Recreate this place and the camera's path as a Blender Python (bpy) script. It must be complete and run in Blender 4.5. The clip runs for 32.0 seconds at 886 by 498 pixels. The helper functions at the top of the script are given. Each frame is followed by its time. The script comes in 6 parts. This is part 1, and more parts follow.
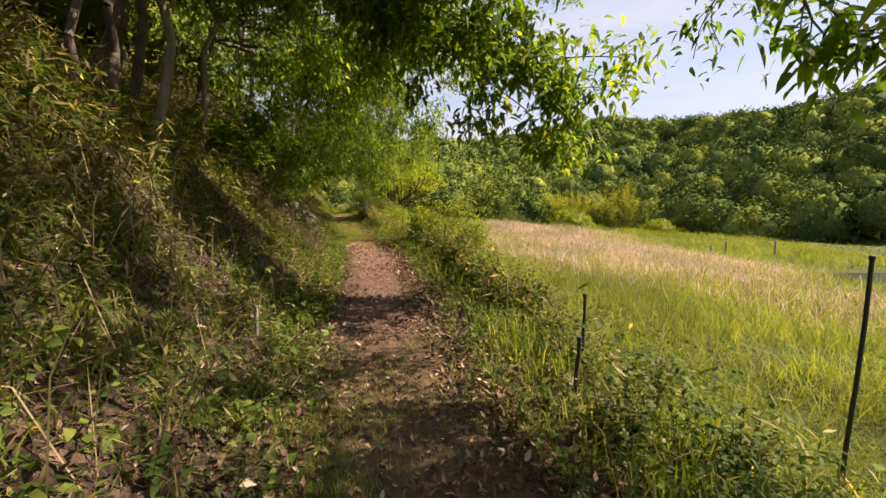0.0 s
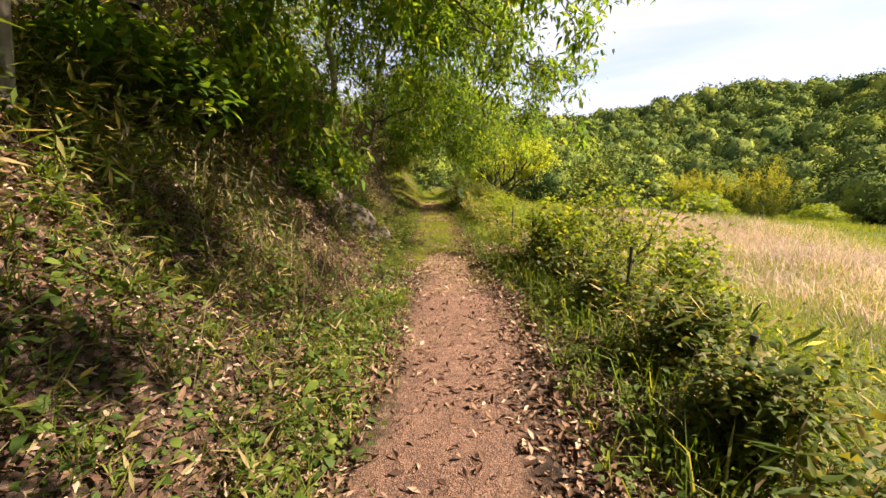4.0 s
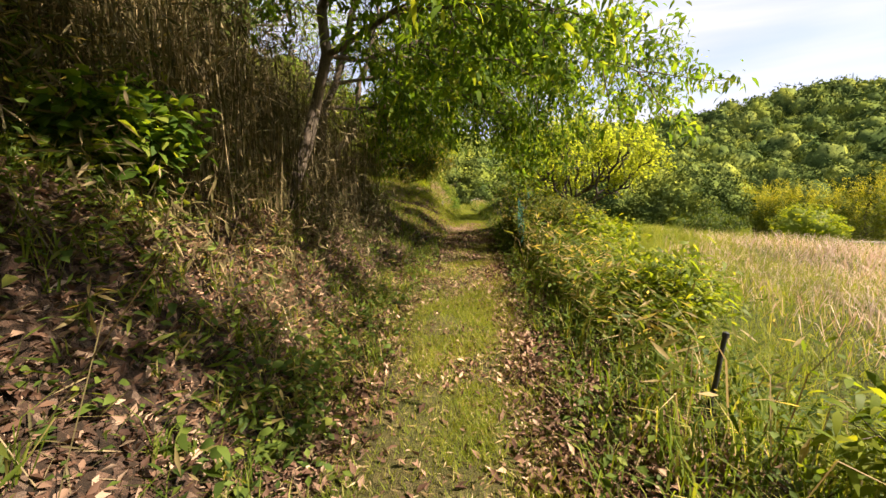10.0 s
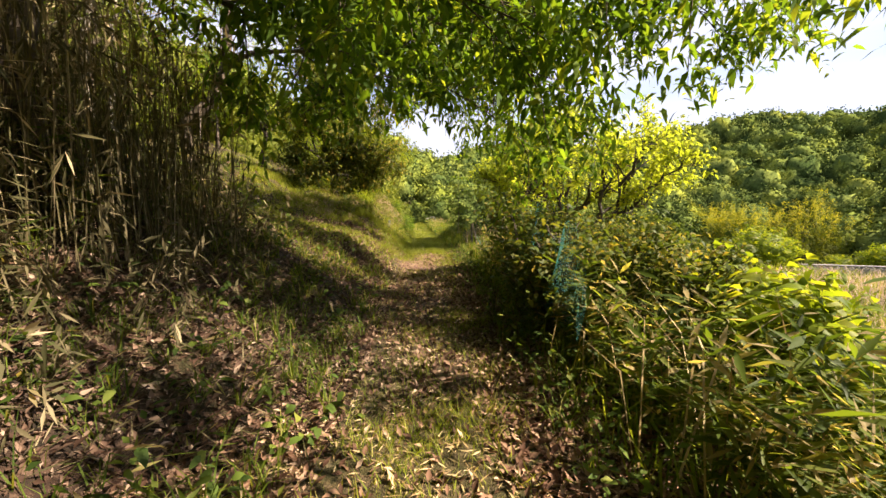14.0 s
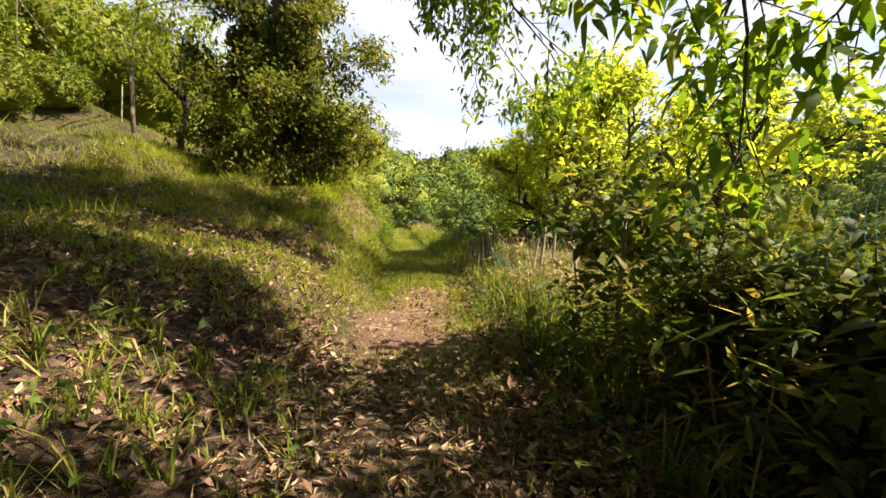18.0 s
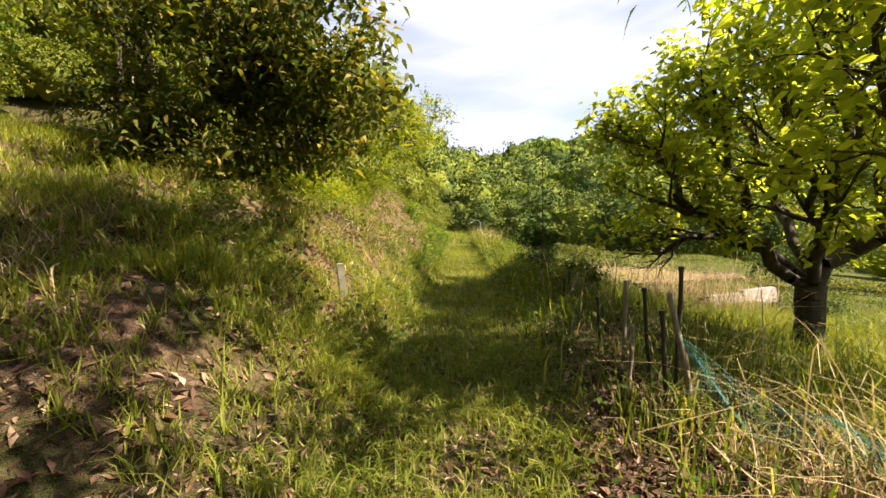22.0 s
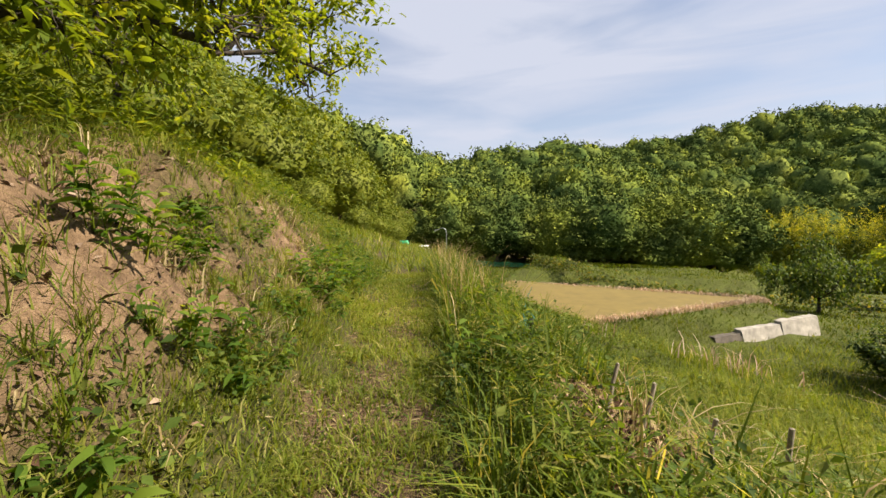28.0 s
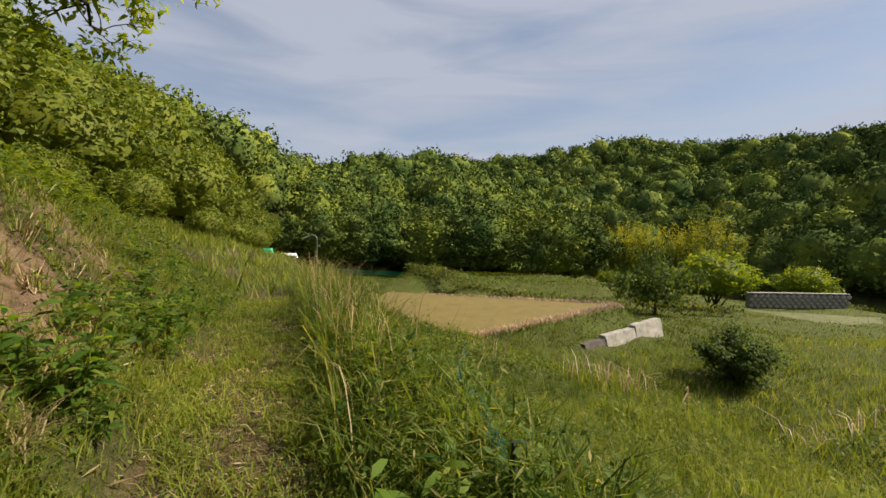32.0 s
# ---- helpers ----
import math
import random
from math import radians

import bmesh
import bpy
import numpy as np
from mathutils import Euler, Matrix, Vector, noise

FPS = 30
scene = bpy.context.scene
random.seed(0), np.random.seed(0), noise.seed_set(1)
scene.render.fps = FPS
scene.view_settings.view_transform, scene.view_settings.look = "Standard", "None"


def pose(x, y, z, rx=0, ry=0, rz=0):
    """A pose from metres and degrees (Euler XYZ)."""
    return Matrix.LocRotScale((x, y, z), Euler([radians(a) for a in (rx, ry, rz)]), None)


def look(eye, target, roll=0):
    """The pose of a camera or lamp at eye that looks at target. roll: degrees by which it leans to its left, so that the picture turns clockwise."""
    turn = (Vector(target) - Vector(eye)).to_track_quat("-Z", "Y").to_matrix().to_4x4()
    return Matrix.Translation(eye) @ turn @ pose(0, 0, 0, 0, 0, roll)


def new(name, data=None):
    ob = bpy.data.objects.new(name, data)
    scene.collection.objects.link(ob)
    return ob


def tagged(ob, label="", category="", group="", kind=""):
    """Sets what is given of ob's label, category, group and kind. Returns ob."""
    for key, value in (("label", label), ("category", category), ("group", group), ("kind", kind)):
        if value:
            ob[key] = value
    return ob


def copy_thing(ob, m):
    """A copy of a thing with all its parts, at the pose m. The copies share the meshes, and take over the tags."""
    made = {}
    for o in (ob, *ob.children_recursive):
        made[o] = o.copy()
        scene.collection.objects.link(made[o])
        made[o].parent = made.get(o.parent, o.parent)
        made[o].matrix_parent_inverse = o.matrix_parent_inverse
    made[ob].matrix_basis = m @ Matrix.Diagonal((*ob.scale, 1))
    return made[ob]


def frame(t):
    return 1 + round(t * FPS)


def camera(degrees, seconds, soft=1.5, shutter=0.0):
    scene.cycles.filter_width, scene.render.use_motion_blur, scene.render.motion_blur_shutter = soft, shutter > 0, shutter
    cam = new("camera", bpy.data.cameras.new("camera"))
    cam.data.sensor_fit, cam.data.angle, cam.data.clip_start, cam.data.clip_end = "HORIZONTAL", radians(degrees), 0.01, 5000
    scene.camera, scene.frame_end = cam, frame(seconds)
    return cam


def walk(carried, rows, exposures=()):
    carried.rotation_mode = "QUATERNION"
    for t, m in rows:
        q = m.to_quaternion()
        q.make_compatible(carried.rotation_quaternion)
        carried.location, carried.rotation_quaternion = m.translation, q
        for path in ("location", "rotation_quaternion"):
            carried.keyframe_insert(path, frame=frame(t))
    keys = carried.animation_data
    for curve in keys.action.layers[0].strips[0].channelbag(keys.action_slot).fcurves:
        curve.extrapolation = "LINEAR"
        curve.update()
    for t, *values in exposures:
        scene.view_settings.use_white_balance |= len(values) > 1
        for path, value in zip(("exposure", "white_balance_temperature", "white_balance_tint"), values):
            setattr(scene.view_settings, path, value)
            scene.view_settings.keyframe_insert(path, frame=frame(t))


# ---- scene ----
# camera: seconds, place, heading to the left of +y, pitch, lean
ROWS = [
    (0.0, 0.0, -0.0, 1.532, -13.82, -6.91, -0.06),
    (0.5, 0.093, 0.795, 1.509, -14.0, -7.05, 0.03),
    (1.0, 0.142, 1.56, 1.512, -13.34, -7.46, -0.03),
    (1.5, 0.145, 2.321, 1.517, -11.2, -7.87, -0.2),
    (2.0, 0.246, 2.988, 1.513, -7.6, -8.14, -0.5),
    (2.5, 0.299, 3.55, 1.524, -3.72, -8.25, -0.95),
    (4.5, 0.692, 6.624, 1.576, -0.69, -9.37, -0.54),
    (5.0, 0.786, 7.398, 1.556, -0.72, -9.3, -0.4),
    (5.5, 0.872, 8.128, 1.539, -0.64, -9.24, -0.33),
    (6.0, 0.903, 8.901, 1.561, -0.58, -9.18, -0.27),
    (6.5, 0.914, 9.664, 1.569, -0.59, -8.9, -0.25),
    (7.0, 0.901, 10.434, 1.558, -0.53, -8.44, -0.16),
    (7.5, 0.879, 11.174, 1.505, 0.16, -7.87, -0.28),
    (8.0, 0.799, 11.932, 1.431, 1.36, -7.47, -0.35),
    (8.5, 0.78, 12.665, 1.409, 2.9, -7.4, -0.56),
    (9.0, 0.73, 13.425, 1.426, 4.33, -7.41, -0.69),
    (9.5, 0.765, 14.178, 1.454, 5.09, -7.58, -0.66),
    (10.0, 0.762, 14.89, 1.507, 5.07, -7.61, -0.64),
    (10.5, 0.793, 15.593, 1.551, 4.64, -7.37, -0.69),
    (11.0, 0.813, 16.295, 1.534, 3.62, -7.25, -0.55),
    (11.5, 0.803, 16.981, 1.522, 1.58, -7.05, -0.19),
    (12.0, 0.748, 17.696, 1.522, -0.64, -6.48, 0.21),
    (12.5, 0.657, 18.397, 1.514, -1.84, -5.8, 0.43),
    (13.0, 0.611, 19.071, 1.479, -1.94, -5.43, 0.38),
    (13.5, 0.55, 19.705, 1.453, -1.54, -5.3, 0.3),
    (14.0, 0.521, 20.386, 1.433, -1.07, -5.24, 0.24),
    (14.5, 0.425, 21.126, 1.379, -0.5, -5.13, -0.34),
    (16.5, 0.323, 23.137, 1.353, -2.77, -5.08, 0.28),
    (17.0, 0.305, 23.837, 1.376, -3.31, -4.89, 0.31),
    (17.5, 0.362, 24.547, 1.376, -3.53, -4.76, 0.44),
    (18.0, 0.337, 25.307, 1.379, -3.5, -4.73, 0.5),
    (18.5, 0.344, 26.066, 1.394, -3.31, -4.79, 0.51),
    (19.0, 0.315, 26.746, 1.422, -3.06, -4.76, 0.5),
    (19.5, 0.308, 27.352, 1.489, -2.05, -4.74, 0.32),
    (20.0, 0.307, 27.95, 1.546, 0.45, -4.37, 0.02),
    (20.5, 0.304, 28.534, 1.585, 3.72, -4.15, -0.43),
    (21.0, 0.367, 29.097, 1.576, 5.84, -4.22, -0.67),
    (21.5, 0.337, 29.611, 1.567, 6.01, -4.48, -0.64),
    (22.0, 0.391, 30.128, 1.584, 4.85, -5.03, -0.52),
    (22.5, 0.426, 30.718, 1.586, 3.13, -5.41, -0.34),
    (23.0, 0.427, 31.348, 1.57, 1.56, -5.41, -0.06),
    (23.5, 0.486, 31.977, 1.545, 0.47, -4.91, 0.27),
    (24.0, 0.457, 32.584, 1.531, -0.44, -4.32, 0.51),
    (24.5, 0.462, 33.151, 1.485, -1.0, -3.67, 0.4),
    (25.0, 0.432, 33.684, 1.459, -1.31, -3.52, 0.65),
    (25.5, 0.418, 34.244, 1.476, -1.15, -3.57, -0.04),
    (26.0, 0.403, 34.855, 1.468, -1.04, -3.58, -0.3),
    (26.5, 0.297, 35.472, 1.479, -1.08, -3.67, 0.52),
    (28.5, 0.575, 39.247, 1.54, 0.68, -4.45, -0.35),
    (29.0, 0.548, 39.822, 1.528, 0.76, -5.36, -0.32),
    (29.5, 0.508, 40.242, 1.508, -0.55, -8.97, -0.19),
    (30.0, 0.477, 40.363, 1.454, -6.3, -16.06, 0.38),
    (30.5, 0.529, 40.374, 1.427, -18.64, -21.61, 1.76),
    (31.0, 0.597, 40.393, 1.459, -29.73, -18.93, 2.54),
    (31.5, 0.565, 40.429, 1.516, -28.83, -10.82, 1.89),
    (32.0, 0.433, 40.537, 1.594, -16.57, -3.07, 1.1),
]


def held(x, y, z, yaw, pitch, roll):
    return Matrix.Translation((x, y, z)) @ pose(0, 0, 0, 0, 0, yaw) @ pose(0, 0, 0, 90 + pitch) @ pose(0, 0, 0, 0, 0, roll)


cam = camera(91.9, 32.0)
EXPOSURES = [(0.0, 1.55, 6850, 22), (1.0, 1.72, 6850, 23), (2.0, 2.05, 6850, 22), (5.0, 1.82, 6850, 22), (7.0, 1.65, 6800, 18), (8.0, 1.85, 6850, 21), (9.0, 1.95, 6850, 21), (10.0, 1.88, 6850, 22), (12.0, 1.78, 6850, 23), (13.0, 1.88, 6850, 22), (14.2, 2.0, 6850, 22), (16.5, 1.98, 6500, 18), (17.2, 1.9, 6500, 17), (18.0, 2.0, 6750, 17), (18.5, 2.12, 6650, 15), (19.2, 1.95, 6650, 16), (20.0, 1.8, 6700, 16), (21.0, 1.85, 6750, 18), (22.0, 1.92, 6800, 20), (23.0, 1.95, 6850, 22), (24.0, 1.78, 6750, 18), (26.0, 1.56, 6800, 18), (27.5, 1.4, 6650, 14), (29.0, 1.2, 6650, 14), (30.2, 1.3, 6650, 14), (30.6, 1.45, 6650, 14), (31.0, 1.65, 6650, 15), (31.5, 1.0, 6600, 14), (32.0, 0.82, 6500, 12)]
walk(cam, [(t, held(*p)) for t, *p in ROWS], EXPOSURES)

# ---- sky and sun ----
world = bpy.data.worlds.new("sky")
scene.world = world
world.use_nodes = True
SUN_AZ, SUN_EL = 101.0, 44.0   # degrees clockwise from +y, and above the horizon


def build_sky():
    nt = world.node_tree
    nt.nodes.clear()
    out = nt.nodes.new("ShaderNodeOutputWorld")
    bg = nt.nodes.new("ShaderNodeBackground")
    sky = nt.nodes.new("ShaderNodeTexSky")
    sky.sky_type = "NISHITA"
    sky.sun_disc = False
    sky.sun_elevation, sky.sun_rotation = radians(SUN_EL), radians(SUN_AZ)
    sky.air_density, sky.dust_density, sky.ozone_density = 1.0, 0.8, 1.2
    tc = nt.nodes.new("ShaderNodeTexCoord")
    mp = nt.nodes.new("ShaderNodeMapping")
    mp.inputs["Scale"].default_value = (1.0, 1.0, 5.5)
    mp.inputs["Rotation"].default_value = (0.08, 0.05, 0.6)
    n1 = nt.nodes.new("ShaderNodeTexNoise")
    n1.inputs["Scale"].default_value, n1.inputs["Detail"].default_value = 1.7, 7
    n1.inputs["Roughness"].default_value, n1.inputs["Distortion"].default_value = 0.5, 0.5
    ramp = nt.nodes.new("ShaderNodeValToRGB")
    ramp.color_ramp.elements[0].position, ramp.color_ramp.elements[1].position = 0.40, 0.60
    mix = nt.nodes.new("ShaderNodeMix")
    mix.data_type = "RGBA"
    mix.inputs["B"].default_value = (4.6, 5.0, 5.8, 1)
    mul = nt.nodes.new("ShaderNodeMath")
    mul.operation = "MULTIPLY_ADD"
    mul.inputs[1].default_value, mul.inputs[2].default_value = 0.52, 0.40
    nt.links.new(tc.outputs["Generated"], mp.inputs["Vector"])
    nt.links.new(mp.outputs["Vector"], n1.inputs["Vector"])
    nt.links.new(n1.outputs["Fac"], ramp.inputs["Fac"])
    nt.links.new(ramp.outputs["Color"], mul.inputs[0])
    nt.links.new(mul.outputs[0], mix.inputs["Factor"])
    nt.links.new(sky.outputs["Color"], mix.inputs["A"])
    nt.links.new(mix.outputs["Result"], bg.inputs["Color"])
    bg.inputs["Strength"].default_value = 0.060
    nt.links.new(bg.outputs["Background"], out.inputs["Surface"])


build_sky()
sun = new("sun", bpy.data.lights.new("sun", "SUN"))
sun.data.energy, sun.data.angle, sun.data.color = 5.0, radians(0.6), (1.0, 0.90, 0.70)
_az, _el = radians(SUN_AZ), radians(SUN_EL)
sun.matrix_world = look((30 * math.sin(_az) * math.cos(_el), 20 + 30 * math.cos(_az) * math.cos(_el), 30 * math.sin(_el)), (0, 20, 0))
scene.view_settings.exposure = 1.5

# ---- materials ----


class Nodes:
    """A short way to write node materials."""

    def __init__(self, name):
        self.mat = bpy.data.materials.new(name)
        self.mat.use_nodes = True
        self.nt = self.mat.node_tree
        self.nt.nodes.clear()
        self.out = self.nt.nodes.new("ShaderNodeOutputMaterial")

    def add(self, kind, **values):
        node = self.nt.nodes.new("ShaderNode" + kind)
        for key, value in values.items():
            node.inputs[key.replace("_", " ")].default_value = value
        return node

    def link(self, a, b):
        self.nt.links.new(a, b)

    def noise(self, scale, detail=4, rough=0.6, where=None):
        n = self.add("TexNoise", Scale=scale, Detail=detail, Roughness=rough)
        if where is None:
            where = self.add("TexCoord").outputs["Object"]
        self.link(where, n.inputs["Vector"])
        return n.outputs["Fac"]

    def ramp(self, fac, stops):
        r = self.add("ValToRGB")
        e = r.color_ramp.elements
        while len(e) < len(stops):
            e.new(0.5)
        for k, (p, c) in zip(e, stops):
            k.position, k.color = p, (*c, 1)
        self.link(fac, r.inputs["Fac"])
        return r.outputs["Color"]

    def mix(self, fac, a, b, blend="MIX"):
        m = self.nt.nodes.new("ShaderNodeMix")
        m.data_type, m.blend_type = "RGBA", blend
        for socket, value in (("Factor", fac), ("A", a), ("B", b)):
            if isinstance(value, (int, float)):
                m.inputs[socket].default_value = value
            elif isinstance(value, tuple):
                m.inputs[socket].default_value = (*value, 1)
            else:
                self.link(value, m.inputs[socket])
        return m.outputs["Result"]

    def bump(self, height, strength=0.5, distance=0.02):
        b = self.add("Bump", Strength=strength, Distance=distance)
        self.link(height, b.inputs["Height"])
        return b.outputs["Normal"]

    def surface(self, color, rough=0.8, normal=None, metal=0.0, spec=0.5):
        p = self.add("BsdfPrincipled", Metallic=metal)
        p.inputs["Specular IOR Level"].default_value = spec
        for socket, value in (("Base Color", color), ("Roughness", rough)):
            if isinstance(value, tuple):
                p.inputs[socket].default_value = (*value, 1)
            elif isinstance(value, (int, float)):
                p.inputs[socket].default_value = value
            else:
                self.link(value, p.inputs[socket])
        if normal is not None:
            self.link(normal, p.inputs["Normal"])
        return p.outputs["BSDF"]

    def done(self, shader):
        self.link(shader, self.out.inputs["Surface"])
        return self.mat


def leaf_material(name, stops, through_light=0.5, rough=0.5, tint=(1.35, 1.25, 0.45), patch=0.35, depth=0.25):
    """Leaves or blades: colour varies from piece to piece and in broad patches; light shines through."""
    n = Nodes(name)
    rnd = n.add("NewGeometry").outputs["Random Per Island"]
    c = n.ramp(rnd, stops)
    broad = n.ramp(n.noise(patch, 2), [(0.35, (1 - depth, 1 - depth * 0.9, 1 - depth)), (0.65, (1 + depth * 0.8, 1 + depth * 0.6, 1.0))])
    c = n.mix(1.0, c, broad, "MULTIPLY")
    s = n.surface(c, min(0.9, rough + 0.12), spec=0.16)
    t = n.add("BsdfTranslucent")
    n.link(n.mix(1.0, c, tint, "MULTIPLY"), t.inputs["Color"])
    m = n.add("MixShader")
    m.inputs[0].default_value = through_light
    n.link(s, m.inputs[1])
    n.link(t.outputs["BSDF"], m.inputs[2])
    return n.done(m.outputs["Shader"])


def bark_material(name, dark, light, scale=9.0):
    n = Nodes(name)
    mp = n.add("Mapping")
    mp.inputs["Scale"].default_value = (1, 1, 0.25)
    n.link(n.add("TexCoord").outputs["Object"], mp.inputs["Vector"])
    v = n.noise(scale, 6, 0.7, mp.outputs["Vector"])
    big = n.noise(1.4, 3)
    c = n.ramp(v, [(0.3, dark), (0.7, light)])
    c = n.mix(1.0, c, n.ramp(big, [(0.3, (0.6, 0.6, 0.6)), (0.7, (1.2, 1.2, 1.15))]), "MULTIPLY")
    return n.done(n.surface(c, 0.9, n.bump(v, 0.8, 0.02)))


def plain_material(name, color, rough=0.7, vary=0.25, scale=12.0, metal=0.0, bump=0.3):
    n = Nodes(name)
    v = n.noise(scale, 5, 0.65)
    lo, hi = tuple(k * (1 - vary) for k in color), tuple(min(1, k * (1 + vary)) for k in color)
    return n.done(n.surface(n.ramp(v, [(0.3, lo), (0.7, hi)]), rough, n.bump(v, bump, 0.01), metal))


def ground_material():
    """Soil, gravel, turf, litter and clay, laid by the sheet's own cover map."""
    n = Nodes("ground")
    cover = n.nt.nodes.new("ShaderNodeAttribute")
    cover.attribute_name = "cover"
    split = n.add("SeparateColor")
    n.link(cover.outputs["Color"], split.inputs["Color"])
    fine, mid, broad = n.noise(60, 6, 0.7), n.noise(7, 5, 0.65), n.noise(0.8, 4)
    vor = n.add("TexVoronoi", Scale=140.0)
    n.link(n.add("TexCoord").outputs["Object"], vor.inputs["Vector"])
    gravel = n.ramp(vor.outputs["Color"], [(0.15, (0.10, 0.058, 0.040)), (0.55, (0.22, 0.125, 0.09)), (0.9, (0.34, 0.22, 0.165))])
    gravel = n.mix(1.0, gravel, n.ramp(mid, [(0.3, (0.65, 0.62, 0.6)), (0.7, (1.1, 1.05, 1.0))]), "MULTIPLY")
    mosaic = n.add("TexVoronoi", Scale=26.0)
    warp = n.add("VectorMath")
    warp.operation = "ADD"
    n.link(n.add("TexCoord").outputs["Object"], warp.inputs[0])
    n.link(n.add("TexNoise", Scale=14.0).outputs["Color"], warp.inputs[1])
    n.link(warp.outputs["Vector"], mosaic.inputs["Vector"])
    pick = n.add("SeparateColor")
    n.link(mosaic.outputs["Color"], pick.inputs["Color"])
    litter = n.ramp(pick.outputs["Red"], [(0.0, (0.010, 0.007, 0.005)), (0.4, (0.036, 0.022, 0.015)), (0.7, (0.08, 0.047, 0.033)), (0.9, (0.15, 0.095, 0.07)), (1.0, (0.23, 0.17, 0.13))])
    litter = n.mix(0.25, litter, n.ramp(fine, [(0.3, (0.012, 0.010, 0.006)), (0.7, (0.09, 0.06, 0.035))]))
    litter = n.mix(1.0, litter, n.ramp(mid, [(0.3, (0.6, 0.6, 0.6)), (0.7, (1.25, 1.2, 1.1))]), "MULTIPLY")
    turf = n.ramp(fine, [(0.3, (0.024, 0.036, 0.005)), (0.55, (0.075, 0.10, 0.012)), (0.75, (0.17, 0.17, 0.04))])
    turf = n.mix(1.0, turf, n.ramp(broad, [(0.35, (0.75, 0.65, 0.6)), (0.65, (1.1, 1.05, 0.9))]), "MULTIPLY")
    clay = n.ramp(mid, [(0.3, (0.12, 0.076, 0.045)), (0.55, (0.25, 0.165, 0.10)), (0.75, (0.38, 0.27, 0.175))])
    clay = n.mix(1.0, clay, n.ramp(fine, [(0.3, (0.7, 0.68, 0.66)), (0.7, (1.1, 1.1, 1.1))]), "MULTIPLY")
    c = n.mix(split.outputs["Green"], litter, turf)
    c = n.mix(split.outputs["Red"], c, gravel)
    c = n.mix(split.outputs["Blue"], c, clay)
    h = n.mix(0.35, n.mix(0.5, n.mix(0.5, mid, fine), vor.outputs["Distance"]), mosaic.outputs["Distance"])
    return n.done(n.surface(c, 0.92, n.bump(h, 0.95, 0.05), spec=0.25))


GREEN = [(0.0, (0.030, 0.065, 0.010)), (0.45, (0.060, 0.115, 0.016)), (0.8, (0.105, 0.165, 0.022)), (1.0, (0.17, 0.20, 0.035))]
GREEN = [(p, tuple(1.25 * k for k in c)) for p, c in GREEN]
M_GROUND = ground_material()
M_HERB = leaf_material("low herbs", [(0.0, (0.035, 0.065, 0.014)), (0.5, (0.07, 0.115, 0.022)), (0.85, (0.12, 0.165, 0.03)), (1.0, (0.17, 0.19, 0.04))], 0.4, 0.5)
M_LEAF = leaf_material("broad leaves", GREEN, 0.55, tint=(2.0, 1.8, 0.55))
# olive-yellow end: partly leaf tone, partly sunlit highlight put into the colour
M_DARKLEAF = leaf_material("evergreen leaves", [(0.0, (0.045, 0.075, 0.017)), (0.5, (0.088, 0.120, 0.026)), (0.85, (0.16, 0.165, 0.038)), (1.0, (0.28, 0.22, 0.065))], 0.48, 0.42)
M_SLOPE = leaf_material("hillside leaves", [(0.0, (0.068, 0.100, 0.011)), (0.5, (0.112, 0.145, 0.016)), (1.0, (0.18, 0.20, 0.026))], 0.3, 0.5, (1.6, 1.5, 0.5))
M_YELLOWLEAF = leaf_material("persimmon leaves", [(0.0, (0.17, 0.23, 0.024)), (0.5, (0.28, 0.345, 0.038)), (1.0, (0.40, 0.43, 0.06))], 0.74, 0.4, (1.6, 1.5, 0.75))
M_ORCHARD = leaf_material("fruit tree leaves", [(0.0, (0.08, 0.13, 0.014)), (0.5, (0.145, 0.205, 0.022)), (1.0, (0.25, 0.28, 0.035))], 0.55, 0.4, (1.8, 1.6, 0.5))
M_GRASS = leaf_material("grass", [(0.0, (0.05, 0.09, 0.012)), (0.55, (0.115, 0.17, 0.022)), (0.85, (0.19, 0.22, 0.04)), (1.0, (0.40, 0.34, 0.15))], 0.55, 0.5)
M_MEADOW = leaf_material("meadow grass", [(0.0, (0.11, 0.16, 0.02)), (0.5, (0.185, 0.235, 0.032)), (0.9, (0.25, 0.26, 0.055)), (1.0, (0.38, 0.34, 0.15))], 0.5, 0.5)
M_STALK = leaf_material("half dry stalks", [(0.0, (0.050, 0.050, 0.020)), (0.4, (0.09, 0.080, 0.038)), (0.75, (0.15, 0.12, 0.066)), (1.0, (0.36, 0.29, 0.18))], 0.25, 0.6, (1.1, 1.0, 0.8))
M_DRY = leaf_material("dry reeds", [(0.0, (0.16, 0.11, 0.05)), (0.5, (0.32, 0.24, 0.13)), (1.0, (0.50, 0.41, 0.26))], 0.25, 0.6, (1.1, 1.0, 0.8))
M_FIELD = leaf_material("field grass", [(0.0, (0.045, 0.075, 0.003)), (0.5, (0.072, 0.108, 0.005)), (0.9, (0.115, 0.145, 0.008)), (1.0, (0.18, 0.165, 0.04))], 0.45, 0.5, patch=0.5, depth=0.5)
M_PINK = leaf_material("ripe grass heads", [(0.0, (0.33, 0.22, 0.17)), (0.5, (0.48, 0.345, 0.285)), (1.0, (0.64, 0.52, 0.45))], 0.3, 0.6, (1.1, 1.0, 0.8))
M_SASA = leaf_material("dwarf bamboo leaves", [(0.0, (0.05, 0.085, 0.014)), (0.45, (0.10, 0.15, 0.024)), (0.70, (0.16, 0.19, 0.045)), (0.82, (0.32, 0.26, 0.13)), (1.0, (0.45, 0.36, 0.2))], 0.6, 0.4)
